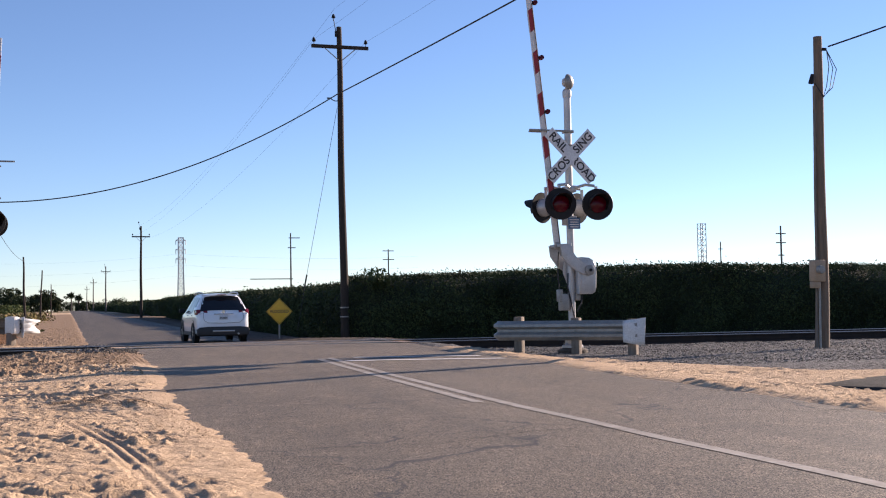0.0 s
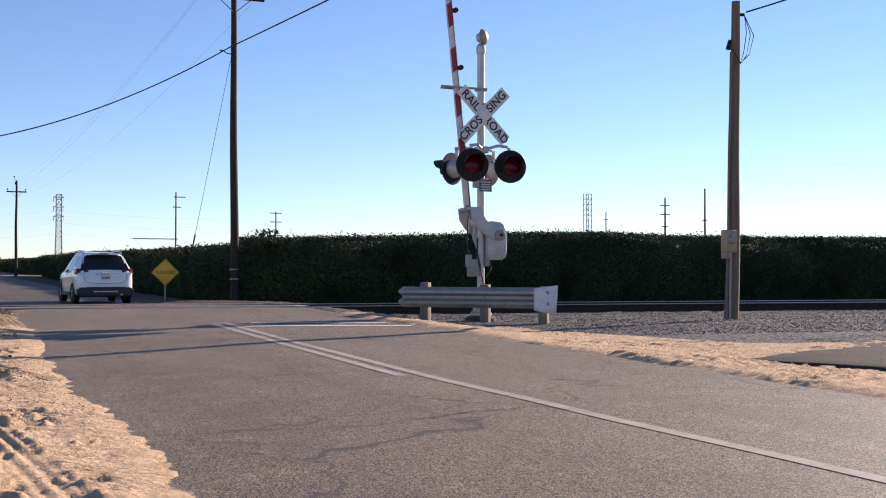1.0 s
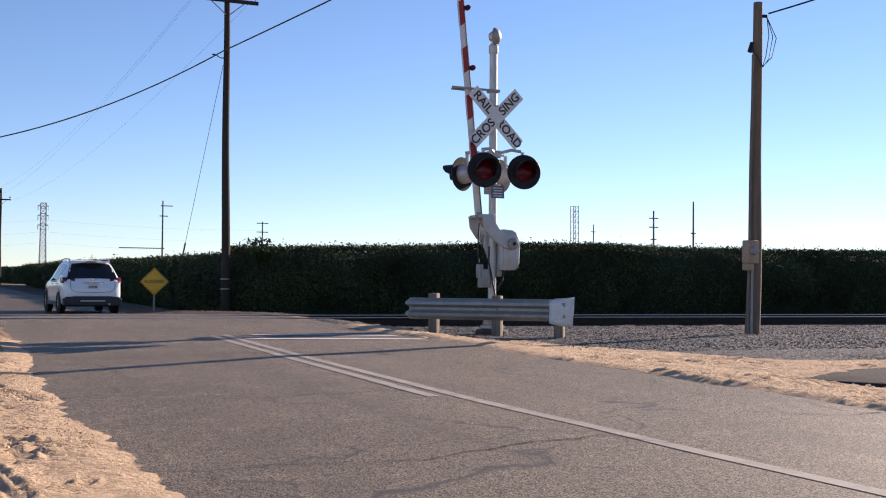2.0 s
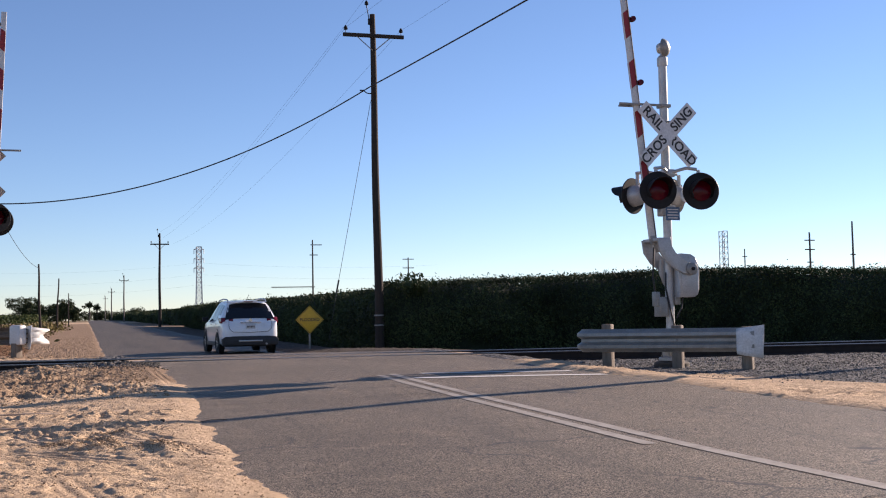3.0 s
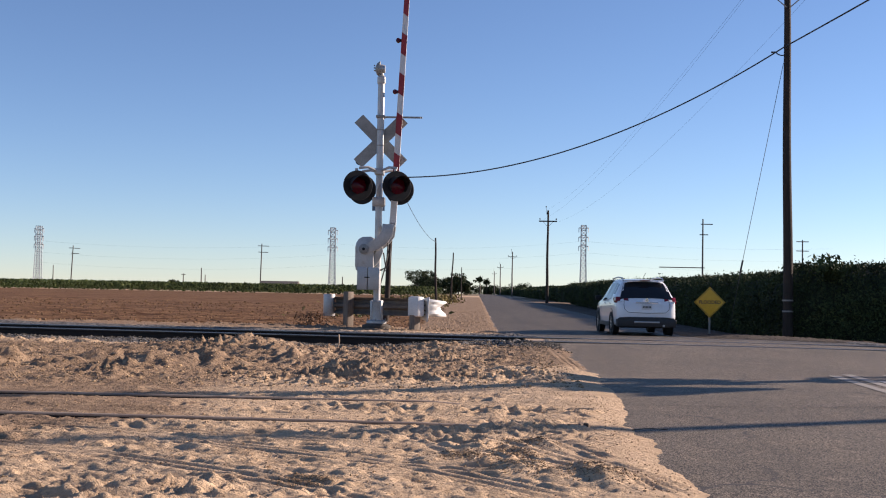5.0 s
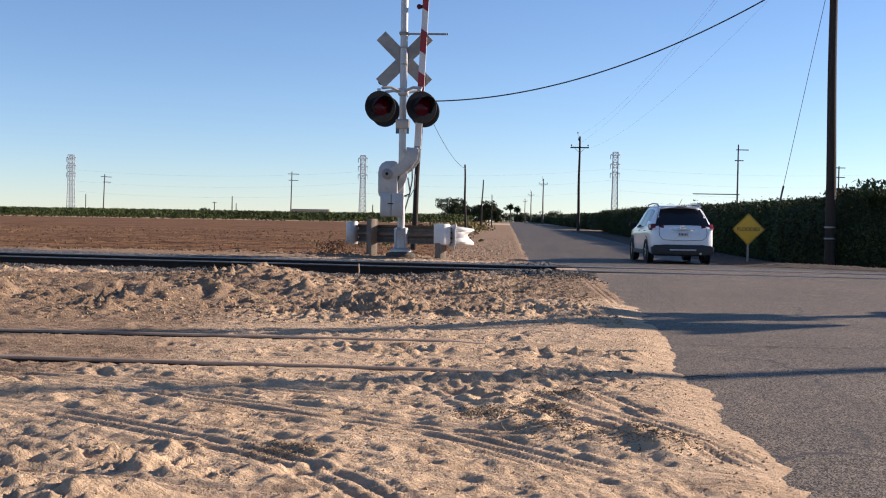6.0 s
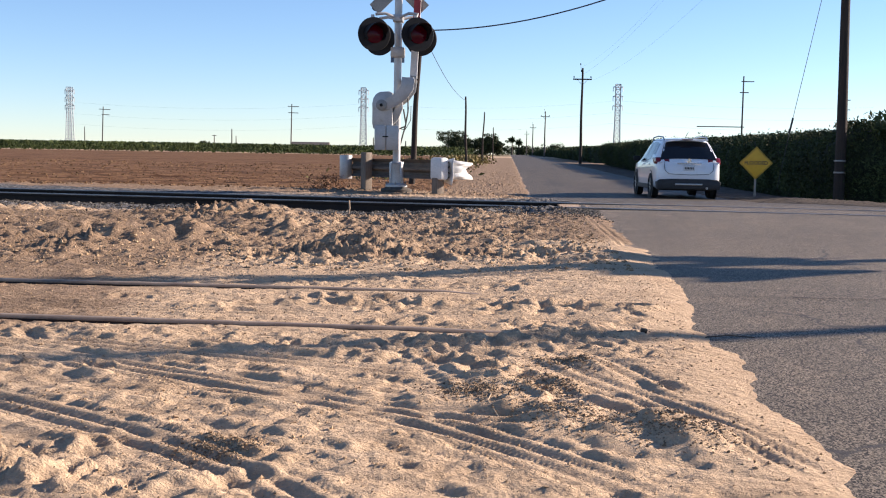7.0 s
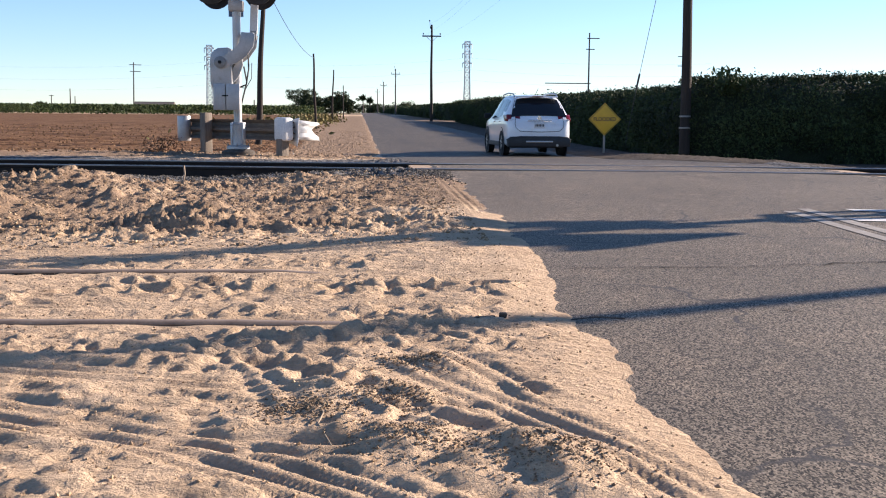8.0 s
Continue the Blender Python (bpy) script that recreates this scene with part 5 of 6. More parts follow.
    box(bm, (-0.21, 0, 1.90), (0.17, 0.52, 0.05), None, 0.008)
    part("arm_yoke", bm, SILVER, mech)
    bm = bmesh.new()
    prism(bm, strip([(0.12, 1.12), (0.02, 1.25), (-0.05, 1.42), (-0.04, 1.6)], [0.1, 0.12, 0.12, 0.1]), 0.06, Matrix.Translation((0, 0.1, 0)), 0.008)
    part("mount_bracket", bm, SILVER, mech)
    if cabinet:
        for x0, x1, dy in ((-0.06, 0.155, 0.265), (0.165, 0.36, 0.25)):
            bm = bmesh.new()
            box(bm, ((x0 + x1) / 2, 0.17, 0.90), (x1 - x0, (dy - 0.17) * 2, 0.42), None, 0.012)
            cab = part("lower_cabinet", bm, SILVER, s, "silver lower cabinet")
        bm = bmesh.new()
        box(bm, (0.17, 0.262, 0.92), (0.10, 0.02, 0.02), None, 0.003)
        part("latch", bm, BLACK, cab)
        bm = bmesh.new()
        tube(bm, [(-0.05, 0.2, 1.06), (-0.16, 0.22, 1.04), (-0.25, 0.2, 1.2), (-0.25, 0.12, 1.45)], 0.007, 6)
        part("cable", bm, CABLE, s, "black flexible cable")
    else:
        bm = bmesh.new()
        box(bm, (-0.17, -0.03, 0.88), (0.15, 0.18, 0.30), None, 0.015)
        box(bm, (-0.25, -0.03, 1.0), (0.07, 0.14, 0.22), None, 0.01)
        part("relay_box", bm, GALV, s, "small silver relay box")
        bm = bmesh.new()
        box(bm, (0.09, -0.02, 0.98), (0.10, 0.14, 0.14), None, 0.012)
        part("lower_bracket", bm, GALV, s)
    for pts in ([(-0.1, -0.08, 1.4), (-0.14, -0.14, 1.15), (-0.05, -0.12, 0.8), (0.03, -0.1, 0.5)], [(0.1, 0.1, 1.0), (-0.16, 0.16, 1.1), (-0.2, 0.14, 1.35), (-0.19, 0.1, 1.8)], [(0.16, -0.12, 1.02), (0.12, -0.14, 0.85), (0.05, -0.1, 0.7)]):
        bm = bmesh.new()
        tube(bm, pts, 0.014, 6)
        part("cable", bm, CABLE, s, "black flexible cable")
    return s


MAST_R, MAST_L = (9.0, 18.27), (-1.62, 27.2)
gate_signal(*MAST_R, 0.08, 0, 1.0, "silver railroad crossing signal with raised striped gate, gravel foot", 0.50, 40)
gate_signal(*MAST_L, 0.25, 180, 1.05, "silver railroad crossing signal seen from behind, raised gate, beside rails", 0.20, 90, 4.80, True)


# ---- guard rails ----
def guard_rail(cx, cy, z, turn, label, hand, tail):
    """A short steel beam on timber posts: one end wrapped round, the other in a white shoe. hand -1 swaps the ends."""
    s = root("guard_rail", pose(cx, cy, z, 0, 0, turn), label, "guard rail", "guard rails")
    wave = [(0.0, -0.175), (-0.02, -0.15), (-0.085, -0.115), (-0.09, -0.068), (-0.01, -0.022), (-0.01, 0.022), (-0.09, 0.068), (-0.085, 0.115), (-0.02, 0.15), (0.0, 0.175)]

    def sweep(bm, path, flare=None):
        for off in (0.0, 0.006):
            rings = []
            for i, (x, y, nx_, ny_) in enumerate(path):
                f = flare[i] if flare else 1.0
                rings.append([bm.verts.new((hand * (x + nx_ * (a * f + off)), y + ny_ * (a * f + off), 0.40 + h)) for a, h in wave])
            for p, q in zip(rings, rings[1:]):
                for k in range(len(wave) - 1):
                    bm.faces.new((p[k], p[k + 1], q[k + 1], q[k]))
    bm = bmesh.new()
    sweep(bm, [(x, 0.05 * vnoise(x * 2, 1) + 0.02 * vnoise(x * 6, 3), 0, 1) for x in np.linspace(-1.25, 1.5 if tail else 1.25, 26)])
    part("beam", bm, SHADEDSTEEL if tail else GALV, s, "dented galvanised steel beam")
    if not tail:
        bm = bmesh.new()
        pts = []
        for k in range(13):
            a = radians(k * 14)
            pts.append((1.24 + 0.17 * math.sin(a), -0.002 + 0.17 * (1 - math.cos(a)), -math.sin(a), math.cos(a)))
        sweep(bm, pts, [1 - 0.03 * k for k in range(13)])
        part("wrapped_end", bm, GALV, s, "rounded galvanised beam end")
    # white shoe: a curved sheet that widens to its free edge
    bm = bmesh.new()
    rows = []
    for i, u in enumerate(np.linspace(0, 1, 8)):
        h = 0.18 + 0.055 * u
        bow = 0.10 * math.sin(math.pi * (0.35 + 0.6 * u))
        rows.append([(hand * (-1.0 - 0.36 * u - 0.03 * u * v), -bow * (1 - 0.25 * (2 * v - 1) ** 2) - 0.005 - 0.012 * math.sin(9 * v + 5 * u), 0.40 - h * 1.15 + 2.05 * h * v) for v in np.linspace(0, 1, 7)])
    for p, q in zip(rows, rows[1:]):
        ribbon(bm, p, q)
    bmesh.ops.remove_doubles(bm, verts=bm.verts, dist=0.0005)
    shoe = part("end_shoe", bm, WHITE, s, "white curved sheet metal end shoe")
    shoe.modifiers.new("thickness", "SOLIDIFY").thickness = 0.01
    if tail:
        bm = bmesh.new()
        lathe(bm, [(0.0, 0.17), (0.118, 0.17), (0.124, 0.185), (0.121, 0.4), (0.124, 0.615), (0.118, 0.63), (0.0, 0.62)], pose(hand * 1.55, 0.03, 0), 24)
        part("end_drum", bm, SILVER, s, "round grey steel end drum")
        bm = bmesh.new()
        box(bm, (hand * -1.14, 0.10, 0.42), (0.30, 0.2, 0.40), None, 0.05)
        part("buffer", bm, WHITE, s, "dented white steel buffer")
        bm = bmesh.new()
        # the tail is bent back towards the sun side
        way = lambda f, h, out=0.0: (hand * (-1.2 - 0.14 * f - 0.99 * out), -0.05 - 0.99 * f + 0.14 * out, 0.42 + h)
        a = [way(0.0, h) for h in np.linspace(-0.19, 0.17, 7)]
        tip = [way(0.58 - dx, h) for h, dx in ((-0.20, 0.0), (-0.14, 0.02), (-0.07, 0.13), (-0.01, 0.17), (0.04, 0.10), (0.08, 0.0), (0.11, 0.02))]
        mid = [way(0.28, p[2] * 0.5 + q[2] * 0.5 - 0.42, 0.05 * abs(math.sin(k * 1.6))) for k, (p, q) in enumerate(zip(a, tip))]
        ribbon(bm, a, mid)
        ribbon(bm, mid, tip)
        bmesh.ops.remove_doubles(bm, verts=bm.verts, dist=0.0005)
        part("fishtail_end", bm, WHITE, s, "whitish fishtail beam end").modifiers.new("thickness", "SOLIDIFY").thickness = 0.008
    for x, h in ((-1.12, 0.0), (0.84, 0.10)) if tail else ((-1.12, 0.0), (-0.1, 0.03), (0.98, 0.06)):
        bm = bmesh.new()
        box(bm, (hand * x, 0.11, 0.16 + h), (0.15, 0.17, 0.86), None, 0.015)
        post = part("post", bm, TIMBER, s, "weathered timber post")
        bm = bmesh.new()
        rod(bm, (hand * x, -0.03, 0.40), (hand * x, 0.02, 0.40), 0.02, n=8)
        part("bolt", bm, GALV, post)
    return s


OFF = Vector((-0.27, -0.42))
guard_rail(MAST_R[0] + OFF.x, MAST_R[1] + OFF.y, 0.06, -44, "short dented steel guard rail on timber posts before the signal", -1, False)
guard_rail(MAST_L[0] - OFF.x - 0.25, MAST_L[1] - OFF.y + 0.1, 0.24, 138, "short steel guard rail on timber posts, whitened ends, by rails", 1, True)

# ---- yellow warning sign ----
sg = root("warning_sign", pose(7.77, 40.5, level(7.77, 40.5)), "yellow diamond flood warning sign on a thin post", "road sign")
bm = bmesh.new()
box(bm, (0, 0.03, 0.35), (0.06, 0.03, 1.4), None, 0.005)
part("post", bm, GALV, sg, "thin galvanised post")
zc = 0.83 - level(7.77, 40.5)
bm = bmesh.new()
prism(bm, [(0, zc - 0.49), (0.49, zc), (0, zc + 0.49), (-0.49, zc)], 0.006, None, 0.002)
panel = part("sign_panel", bm, YELLOW, sg, "yellow diamond panel")
ob = new("lettering", words("FLOODED", 0.15, LETTER))
ob.parent = panel
ob.matrix_local = pose(0, -0.006, zc, 90, 0, 0)
tagged(ob, "black capital letters")
bm = bmesh.new()
for a, b in (((0, -0.455), (0.455, 0)), ((0.455, 0), (0, 0.455)), ((0, 0.455), (-0.455, 0)), ((-0.455, 0), (0, -0.455))):
    rod(bm, (a[0], -0.005, zc + a[1]), (b[0], -0.005, zc + b[1]), 0.006, n=4)
part("sign_border", bm, LETTER, panel, "thin black border")

# small things in the sand
bm = bmesh.new()
box(bm, (0, 0, 0.02), (0.05, 0.03, 0.035), pose(0, 0, 0, 10, 5, 20), 0.008)
chunk = new("wood_chunk", mesh_of(bm, "wood_chunk", TIE))
chunk.matrix_world = pose(1.06, 12.55, level(1.06, 12.55)) @ Matrix.Scale(0.65, 4)
tagged(chunk, "small dark chunk of wood on sand", "wood chunk")
def twig(name, pts, r, material, label):
    """A thin stick lying on the ground through the given spots."""
    bm = bmesh.new()
    x0, y0 = pts[0]
    z0 = level(x0, y0)
    tube(bm, [(x - x0, y - y0, max(level(x, y), float(road_level(y)) if x > 1.45 else -1) - z0 + r * 0.8) for x, y in pts], r, 6)
    ob = new(name, mesh_of(bm, name, material))
    ob.matrix_world = pose(x0, y0, z0)
    return tagged(ob, label, "stick")


twig("stick", [(0.86, 12.43), (0.94, 12.46), (1.02, 12.5)], 0.005, TIE, "short dark stick lying on sand beside the road")
twig("dry_stalk", [(0.34, 11.2), (0.36, 11.08), (0.35, 10.95), (0.39, 10.83), (0.43, 10.74)], 0.002, WEEDSTALK, "thin dry bent plant stalk on sand")
twig("stick", [(1.36, 12.6), (1.46, 12.58), (1.58, 12.54)], 0.003, TIE, "thin dark stick lying at the road edge")


def road_crack(pts, label, seed):
    """A narrow dark tar-filled crack that wanders between the given spots."""
    g = np.random.default_rng(seed)
    bm = bmesh.new()
    a, b = [], []
    for (x0, y0), (x1, y1) in zip(pts, pts[1:]):
        n = max(int(math.hypot(x1 - x0, y1 - y0) / 0.07), 2)
        for k in range(n):
            u = k / n
            x, y = x0 + (x1 - x0) * u + g.normal(0, 0.012), y0 + (y1 - y0) * u + g.normal(0, 0.018)
            u_ = (x - float(road_left(y)) + 0.25) / float(road_right(y) - road_left(y) + 0.5)
            zz = float(road_level(y)) + 0.0045 + 0.012 * float(vnoise(x * 0.7, y * 0.5, 21)) - 0.02 * (2 * u_ - 1) ** 2
            w = 0.003 + 0.004 * abs(g.normal())
            a.append((x, y - w, zz))
            b.append((x, y + w, zz))
    ribbon(bm, a, b)
    tagged(new("road_crack", mesh_of(bm, "road_crack", SHADECRACK)), label, "crack", kind="structure")


road_crack([(1.9, 7.5), (2.75, 7.35), (3.4, 7.55), (4.05, 7.65), (4.3, 7.1), (4.5, 6.5), (4.7, 5.6)], "thin dark crack wandering across asphalt", 1)
road_crack([(1.62, 7.35), (1.9, 6.7), (1.85, 6.2)], "thin dark crack in asphalt", 2)
road_crack([(1.6, 14.05), (2.6, 14.0), (3.6, 14.15), (5.2, 13.9), (6.6, 14.0)], "thin dark crack running across the road", 3)
road_crack([(2.3, 12.9), (2.45, 12.65)], "short dark crack in asphalt", 4)
road_crack([(5.6, 8.3), (6.2, 7.9), (6.7, 8.0)], "thin dark crack in asphalt", 5)
bm = bmesh.new()
tube(bm, [(0, 0, 0), (0.02, 0.01, 0.1), (0.01, 0.02, 0.2)], 0.012, 6)
peg = new("metal_peg", mesh_of(bm, "metal_peg", RUSTHEAD))
peg.matrix_world = pose(-1.65, 21.4, level(-1.65, 21.4))
tagged(peg, "thin metal peg beside the rails", "peg")
# ---- parked white car on the road ----
def car_paint():
    m, n, l, b = nodes_of("white_car_paint")
    tc = n.new("ShaderNodeTexCoord")
    dirt = ramp(n, l, noise_node(n, l, tc.outputs["Object"], 3, 6, 0.7), 0.55, 0.85)
    l.new(mixed(n, l, dirt, (0.80, 0.81, 0.82), (0.66, 0.64, 0.60)), b.inputs["Base Color"])
    b.inputs["Roughness"].default_value = 0.22
    b.inputs["Coat Weight"].default_value = 0.6
    b.inputs["Coat Roughness"].default_value = 0.06
    return m


PAINT = car_paint()
CLADDING = surface("black_plastic", (0.018, 0.018, 0.019), (0.03, 0.03, 0.031), 6, 60, 0.6)
TYRE = surface("tyre_rubber", (0.012, 0.012, 0.012), (0.025, 0.024, 0.023), 6, 60, 0.85)
ALLOY = surface("alloy_wheel", (0.35, 0.36, 0.37), (0.45, 0.46, 0.47), 6, 60, 0.3, 0.8)
CHROME = surface("chrome", (0.6, 0.6, 0.62), (0.7, 0.7, 0.72), 6, 60, 0.15, 1.0, 0.02)
GLASS, _n, _l, gb = nodes_of("tinted_glass")
gb.inputs["Base Color"].default_value = (0.012, 0.014, 0.018, 1)
gb.inputs["Roughness"].default_value = 0.06
TAIL, _n, _l, tb = nodes_of("tail_lamp")
tb.inputs["Base Color"].default_value = (0.17, 0.012, 0.02, 1)
tb.inputs["Roughness"].default_value = 0.12
# y from the rear bumper forward: sill, half width, belt, half width of the roof, top
STATIONS = [(0.00, 0.46, 0.66, 0.72, 0.62, 0.80), (0.05, 0.37, 0.80, 0.90, 0.76, 0.99), (0.13, 0.32, 0.865, 0.99, 0.80, 1.08), (0.34, 0.29, 0.895, 1.04, 0.72, 1.36), (0.56, 0.27, 0.905, 1.06, 0.64, 1.60), (0.9, 0.26, 0.91, 1.05, 0.625, 1.665), (1.6, 0.26, 0.91, 1.03, 0.62, 1.69), (2.3, 0.26, 0.91, 1.01, 0.62, 1.68), (2.8, 0.26, 0.91, 1.00, 0.60, 1.60), (3.2, 0.26, 0.90, 0.99, 0.64, 1.34), (3.55, 0.26, 0.89, 0.98, 0.72, 1.07), (3.95, 0.27, 0.88, 0.93, 0.72, 1.00), (4.32, 0.29, 0.84, 0.82, 0.66, 0.91), (4.54, 0.33, 0.74, 0.70, 0.54, 0.78), (4.63, 0.42, 0.56, 0.60, 0.42, 0.66)]


def station(y):
    a = np.array(STATIONS)
    return [float(np.interp(y, a[:, 0], a[:, k])) for k in range(1, 6)]


def side_point(y, f, out=0.0):
    """A point on the body's side: f 0 at the belt, 1 at the roof's edge."""
    zb, w, belt, wt, top = station(y)
    return (w - 0.012) + (wt - w + 0.012) * f ** 1.15 + out, belt + (top - 0.05 - belt) * f


def suv(x, y, z, turn):
    s = root("car", pose(x, y, z, 0, 0, turn), "white compact sport utility vehicle on the road beyond the tracks", "car")
    bm = bmesh.new()
    rings = []
    for yy in sorted({*np.linspace(0, 4.63, 48).tolist(), *[q[0] for q in STATIONS]}):
        zb, w, belt, wt, top = station(yy)
        half = [(0.0, zb), (w * 0.9, zb), (w * 0.985, zb + 0.06), (w, zb + (belt - zb) * 0.4), (w * 0.995, zb + (belt - zb) * 0.75), (w * 0.985, belt)]
        half += [(side_point(yy, f)) for f in (0.25, 0.5, 0.75, 0.92)] + [(wt * 0.93, top - 0.018), (wt * 0.6, top), (0.0, top + 0.012)]
        rings.append([bm.verts.new((a, yy, h)) for a, h in half] + [bm.verts.new((-a, yy, h)) for a, h in half[-2:0:-1]])
    k = len(rings[0])
    for p, q in zip(rings, rings[1:]):
        for i in range(k):
            bm.faces.new((p[i], p[(i + 1) % k], q[(i + 1) % k], q[i]))
    bm.faces.new(rings[0]), bm.faces.new(rings[-1])
    body = part("body", bm, PAINT, s, "glossy white body", 50)

    def panel(name, ys, fs, side, mat, out=0.004, label="", parent=None):
        b = bmesh.new()
        ribbon_rows = []
        for f in fs:
            row = []
            for yy in ys(f):
                px_, pz = side_point(yy, f, out)
                row.append((side * px_, yy, pz))
            ribbon_rows.append(row)
        for p, q in zip(ribbon_rows, ribbon_rows[1:]):
            ribbon(b, p, q)
        bmesh.ops.remove_doubles(b, verts=b.verts, dist=0.0004)
        return part(name, b, mat, parent or s, label)
    for side in (-1, 1):
        fs = np.linspace(0.06, 0.9, 7)
        panel("front_window", lambda f: np.linspace(1.98, 3.10 - 0.62 * f, 7), fs, side, GLASS, label="dark tinted side window")
        panel("rear_window", lambda f: np.linspace(1.10, 1.92, 6), fs, side, GLASS, label="dark tinted side window")
        panel("quarter_window", lambda f: np.linspace(0.62 + 0.16 * f, 1.03, 5), np.linspace(0.3, 0.86, 5), side, GLASS, label="dark tinted side window")
        for yy in (0.93, 3.62):
            b = bmesh.new()
            lathe(b, [(0.0, 0.0), (0.43, 0.0), (0.425, 0.014), (0.0, 0.014)], pose(side * 0.893, yy, 0.36, 0, 90 * side, 0), 32)
            part("arch_cladding", b, CLADDING, s, "black plastic wheel arch")
            b = bmesh.new()
            m = pose(side * 0.71, yy, 0.345, 0, 90 * side, 0)
            lathe(b, [(0.20, 0.0), (0.33, 0.0), (0.35, 0.03), (0.35, 0.19), (0.335, 0.215), (0.235, 0.222), (0.22, 0.20), (0.2, 0.05)], m, 32)
            wheel = part("wheel", b, TYRE, s, "black tyre with silver alloy rim")
            b = bmesh.new()
            lathe(b, [(0.0, 0.10), (0.232, 0.10), (0.232, 0.21), (0.215, 0.216), (0.205, 0.15), (0.05, 0.17), (0.045, 0.20), (0.0, 0.20)], m, 28)
            rim = part("rim", b, CLADDING, wheel)
            for q in range(5):
                b = bmesh.new()
                box(b, (0.125, 0, 0.195), (0.19, 0.045, 0.02), m @ pose(0, 0, 0, 0, 0, 72 * q), 0.006)
                part("spoke", b, ALLOY, wheel)
        b = bmesh.new()
        prism(b, [(0.5, 0.25), (4.1, 0.25), (4.1, 0.37), (0.5, 0.38)], 0.03, pose(side * 0.898, 0, 0, 0, 0, 90), 0.008)
        part("sill_cladding", b, CLADDING, s, "black plastic sill")
        b = bmesh.new()
        tube(b, [(side * 0.60, 0.62, 1.63), (side * 0.605, 0.78, 1.71), (side * 0.605, 1.6, 1.745), (side * 0.60, 2.4, 1.715), (side * 0.59, 2.6, 1.66)], 0.02, 8)
        part("roof_rail", b, ALLOY, s, "silver roof rail")
        b = bmesh.new()
        box(b, (side * 1.0, 2.92, 1.10), (0.20, 0.12, 0.15), None, 0.035)
        part("mirror", b, BLACK, s, "black door mirror")
        for yy in (1.25, 2.2):
            b = bmesh.new()
            box(b, (side * 0.908, yy, 0.94), (0.03, 0.17, 0.03), None, 0.008)
            part("door_handle", b, CHROME, s, "chrome door handle")
        # tail lamp wrapping round the corner
        b = bmesh.new()
        rows = []
        for zz, ya, yb in ((0.96, 0.115, 0.36), (1.03, 0.12, 0.48), (1.10, 0.16, 0.60), (1.13, 0.19, 0.62)):
            row = []
            for q in np.linspace(0, 1, 8):
                if q < 0.5:
                    u = q / 0.5
                    row.append((side * (0.52 + (0.855 - 0.52) * u + 0.01), ya - 0.03 + 0.05 * u + (zz - 1.0) * 0.25, zz))
                else:
                    u = (q - 0.5) / 0.5
                    row.append((side * (0.868 + 0.035 * math.sqrt(u) - 0.10 * max(zz - 1.05, 0)), ya + (yb - ya) * u + 0.02, zz))
            rows.append(row)
        for p, q in zip(rows, rows[1:]):
            ribbon(b, p, q)
        bmesh.ops.remove_doubles(b, verts=b.verts, dist=0.0004)
        lampob = part("tail_light", b, TAIL, s, "red wrap-round tail light")
        lampob.modifiers.new("thickness", "SOLIDIFY").thickness = 0.03
        lampob.modifiers["thickness"].offset = 0
        b = bmesh.new()
        box(b, (side * 0.71, 0.09, 0.99), (0.25, 0.03, 0.045), None, 0.006)
        part("reversing_lens", b, BLADE, lampob)
        b = bmesh.new()
        box(b, (side * 0.62, 0.015, 0.50), (0.16, 0.03, 0.03), None, 0.006)
        part("reflector", b, TAIL, s, "red bumper reflector")
    # rear window, tailgate seam, bumper, plate, badge
    b = bmesh.new()
    rows = []
    for f in np.linspace(0, 1, 6):
        yy = 0.145 + 0.40 * f
        zb, w, belt, wt, top = station(yy)
        rows.append([(xx * (wt - 0.03 + 0.02 * (1 - f)), yy - 0.012, top + 0.008 - 0.045 * abs(xx) ** 4) for xx in np.linspace(-1, 1, 11)])
    for p, q in zip(rows, rows[1:]):
        ribbon(b, p, q)
    bmesh.ops.remove_doubles(b, verts=b.verts, dist=0.0004)
    part("rear_screen", b, GLASS, s, "dark tinted rear window")
    b = bmesh.new()
    box(b, (0, 0.50, 1.635), (1.16, 0.24, 0.035), None, 0.015)
    part("spoiler", b, PAINT, s, "white roof spoiler")
    b = bmesh.new()
    box(b, (0, 0.36, 1.645), (0.3, 0.03, 0.02), None, 0.005)
    part("brake_light", b, TAIL, s)
    b = bmesh.new()
    rod(b, (0.0, 0.75, 1.68), (0.05, 0.55, 1.86), 0.007, n=6)
    part("antenna", b, BLACK, s, "short black roof antenna")
    b = bmesh.new()
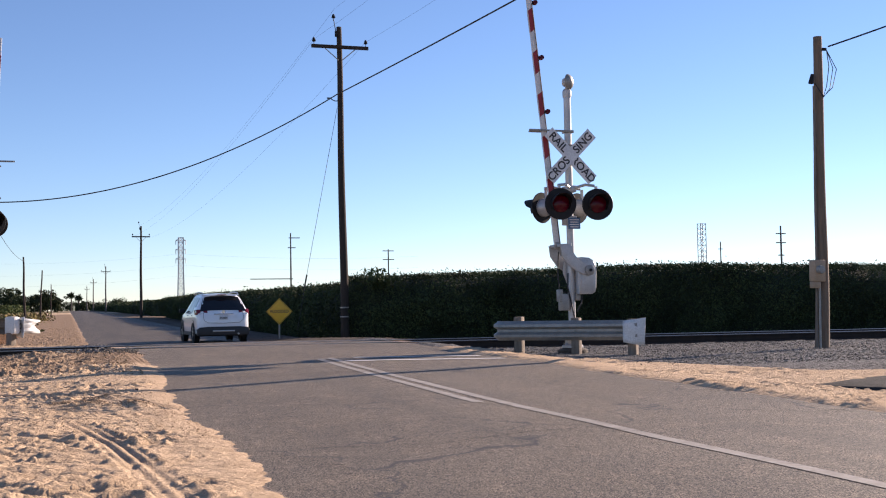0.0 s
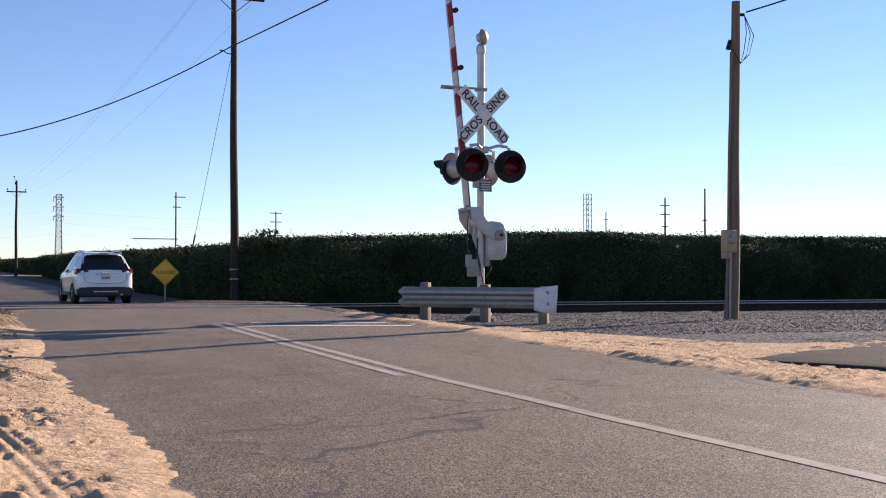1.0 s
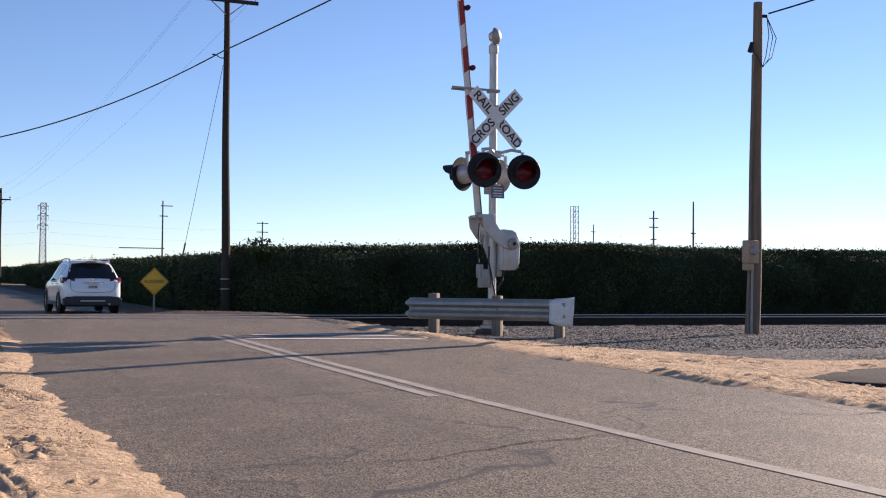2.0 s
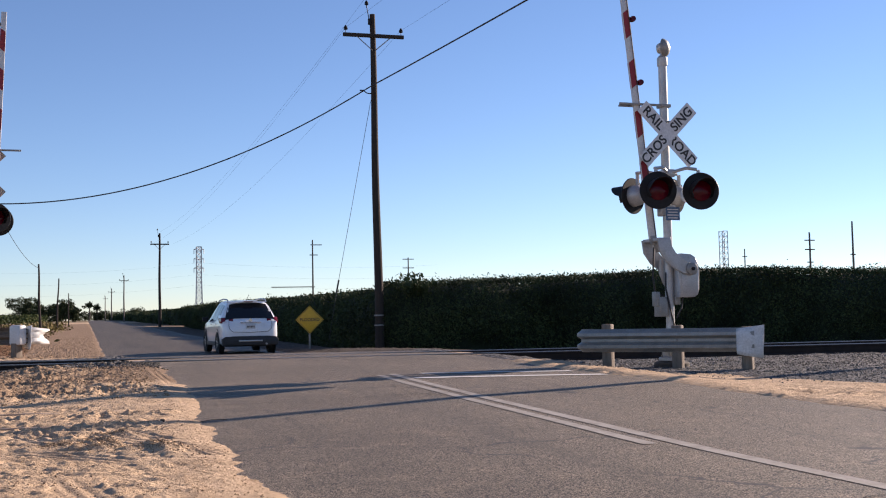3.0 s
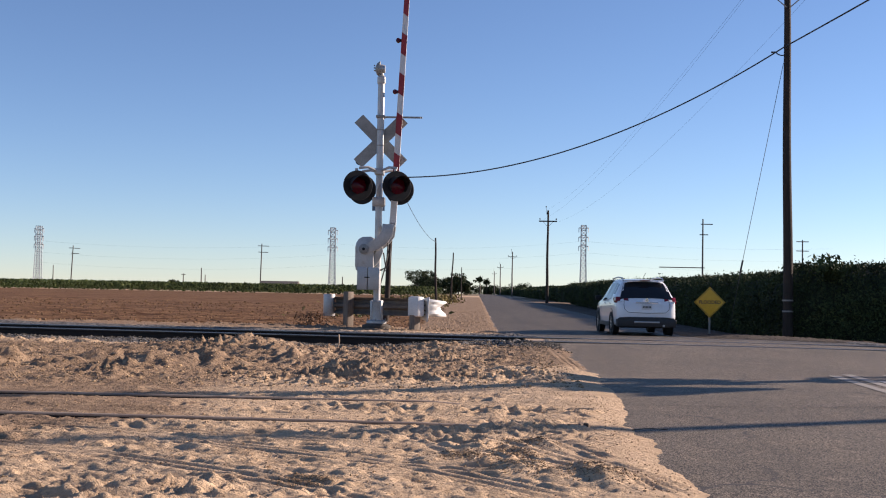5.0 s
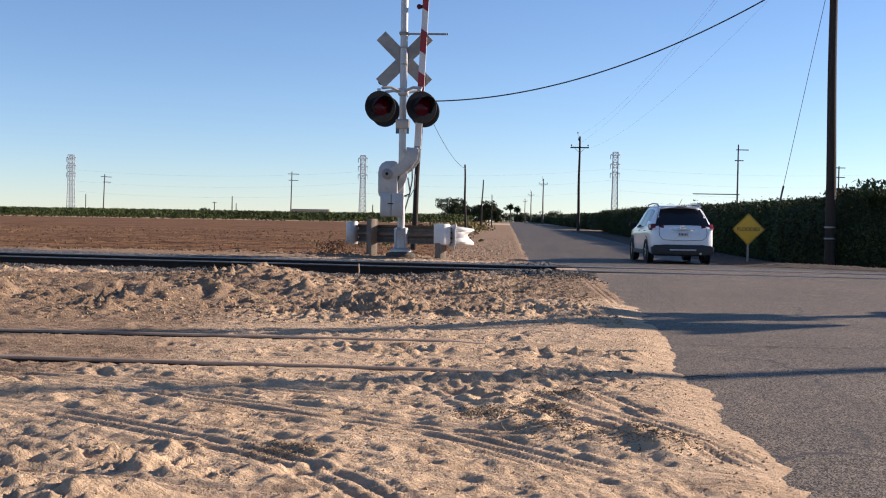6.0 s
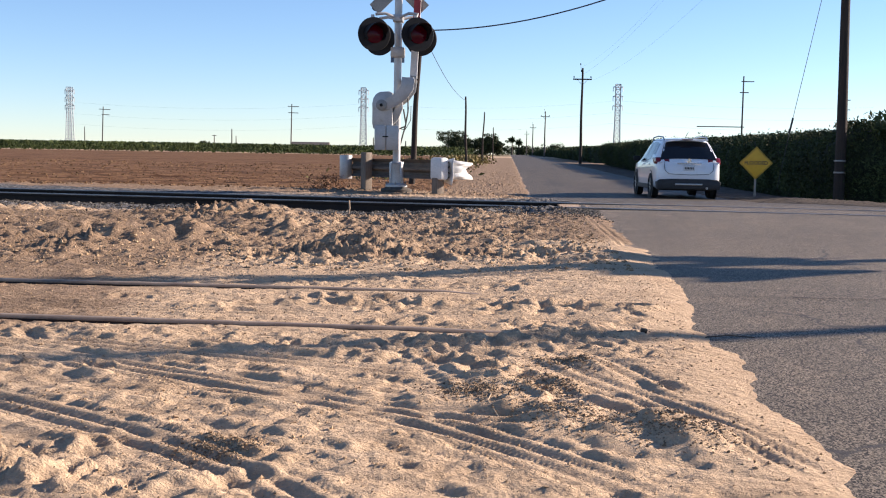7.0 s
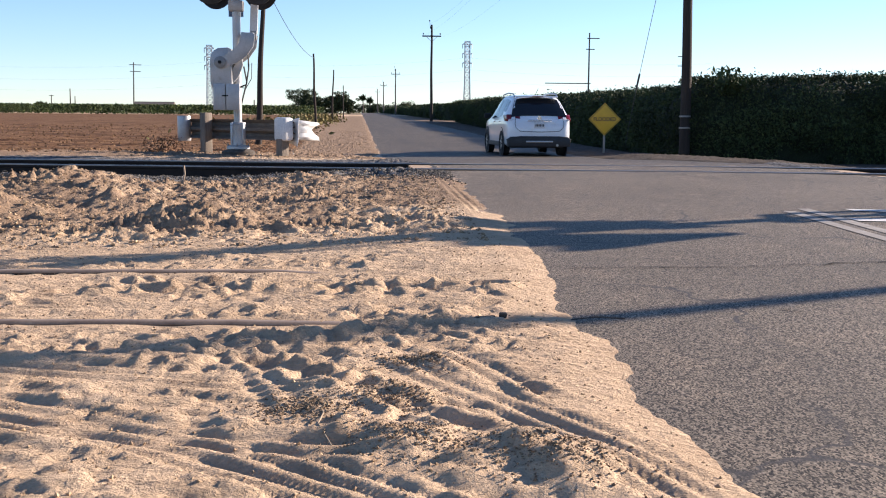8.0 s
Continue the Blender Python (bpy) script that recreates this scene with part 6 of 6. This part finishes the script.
    prism(b, [(-0.86, 0.26), (0.86, 0.26), (0.885, 0.46), (0.80, 0.53), (0.55, 0.55), (-0.55, 0.55), (-0.80, 0.53), (-0.885, 0.46)], 0.28, pose(0, 0.125, 0), 0.03)
    part("rear_bumper", b, CLADDING, s, "black plastic rear bumper")
    b = bmesh.new()
    box(b, (0, -0.02, 0.40), (0.75, 0.02, 0.05), None, 0.008)
    part("skid_plate", b, ALLOY, s)
    b = bmesh.new()
    box(b, (0, 0.0, 0.98), (0.66, 0.04, 0.03), None, 0.008)
    part("tailgate_trim", b, CHROME, s, "chrome tailgate strip")
    b = bmesh.new()
    box(b, (0, -0.004, 0.85), (0.31, 0.012, 0.16), None, 0.004)
    plate = part("number_plate", b, BLADE, s, "white plate with unreadable bars")
    b = bmesh.new()
    for q in range(6):
        box(b, (-0.105 + 0.042 * q, -0.012, 0.845), (0.026, 0.004, 0.06))
    part("text_bar", b, CLADDING, plate)
    b = bmesh.new()
    lathe(b, [(0.03, 0.0), (0.055, 0.0), (0.055, 0.015), (0.03, 0.015)], pose(0, 0.04, 1.05, 90, 0, 0), 20)
    box(b, (0, 0.03, 1.05), (0.13, 0.012, 0.022), None, 0.003)
    part("badge", b, CHROME, s, "plain round chrome badge")
    b = bmesh.new()
    tube(b, [(-0.66, 0.085, 1.04), (-0.68, 0.02, 0.90), (-0.66, -0.006, 0.78), (-0.55, -0.008, 0.685), (0.0, -0.012, 0.665), (0.55, -0.008, 0.685), (0.66, -0.006, 0.78), (0.68, 0.02, 0.90), (0.66, 0.085, 1.04)], 0.006, 5)
    part("tailgate_seam", b, BLACK, s)
    b = bmesh.new()
    rod(b, (0.5, -0.02, 0.30), (0.5, 0.2, 0.30), 0.035, n=12)
    part("exhaust", b, ALLOY, s)
    b = bmesh.new()
    box(b, (0, 2.3, 0.27), (1.5, 3.9, 0.1), None, 0.02)
    part("underbody", b, CLADDING, s)
    return s


suv(5.40, 38.0, float(road_level(40.3)) + 0.012, 2)
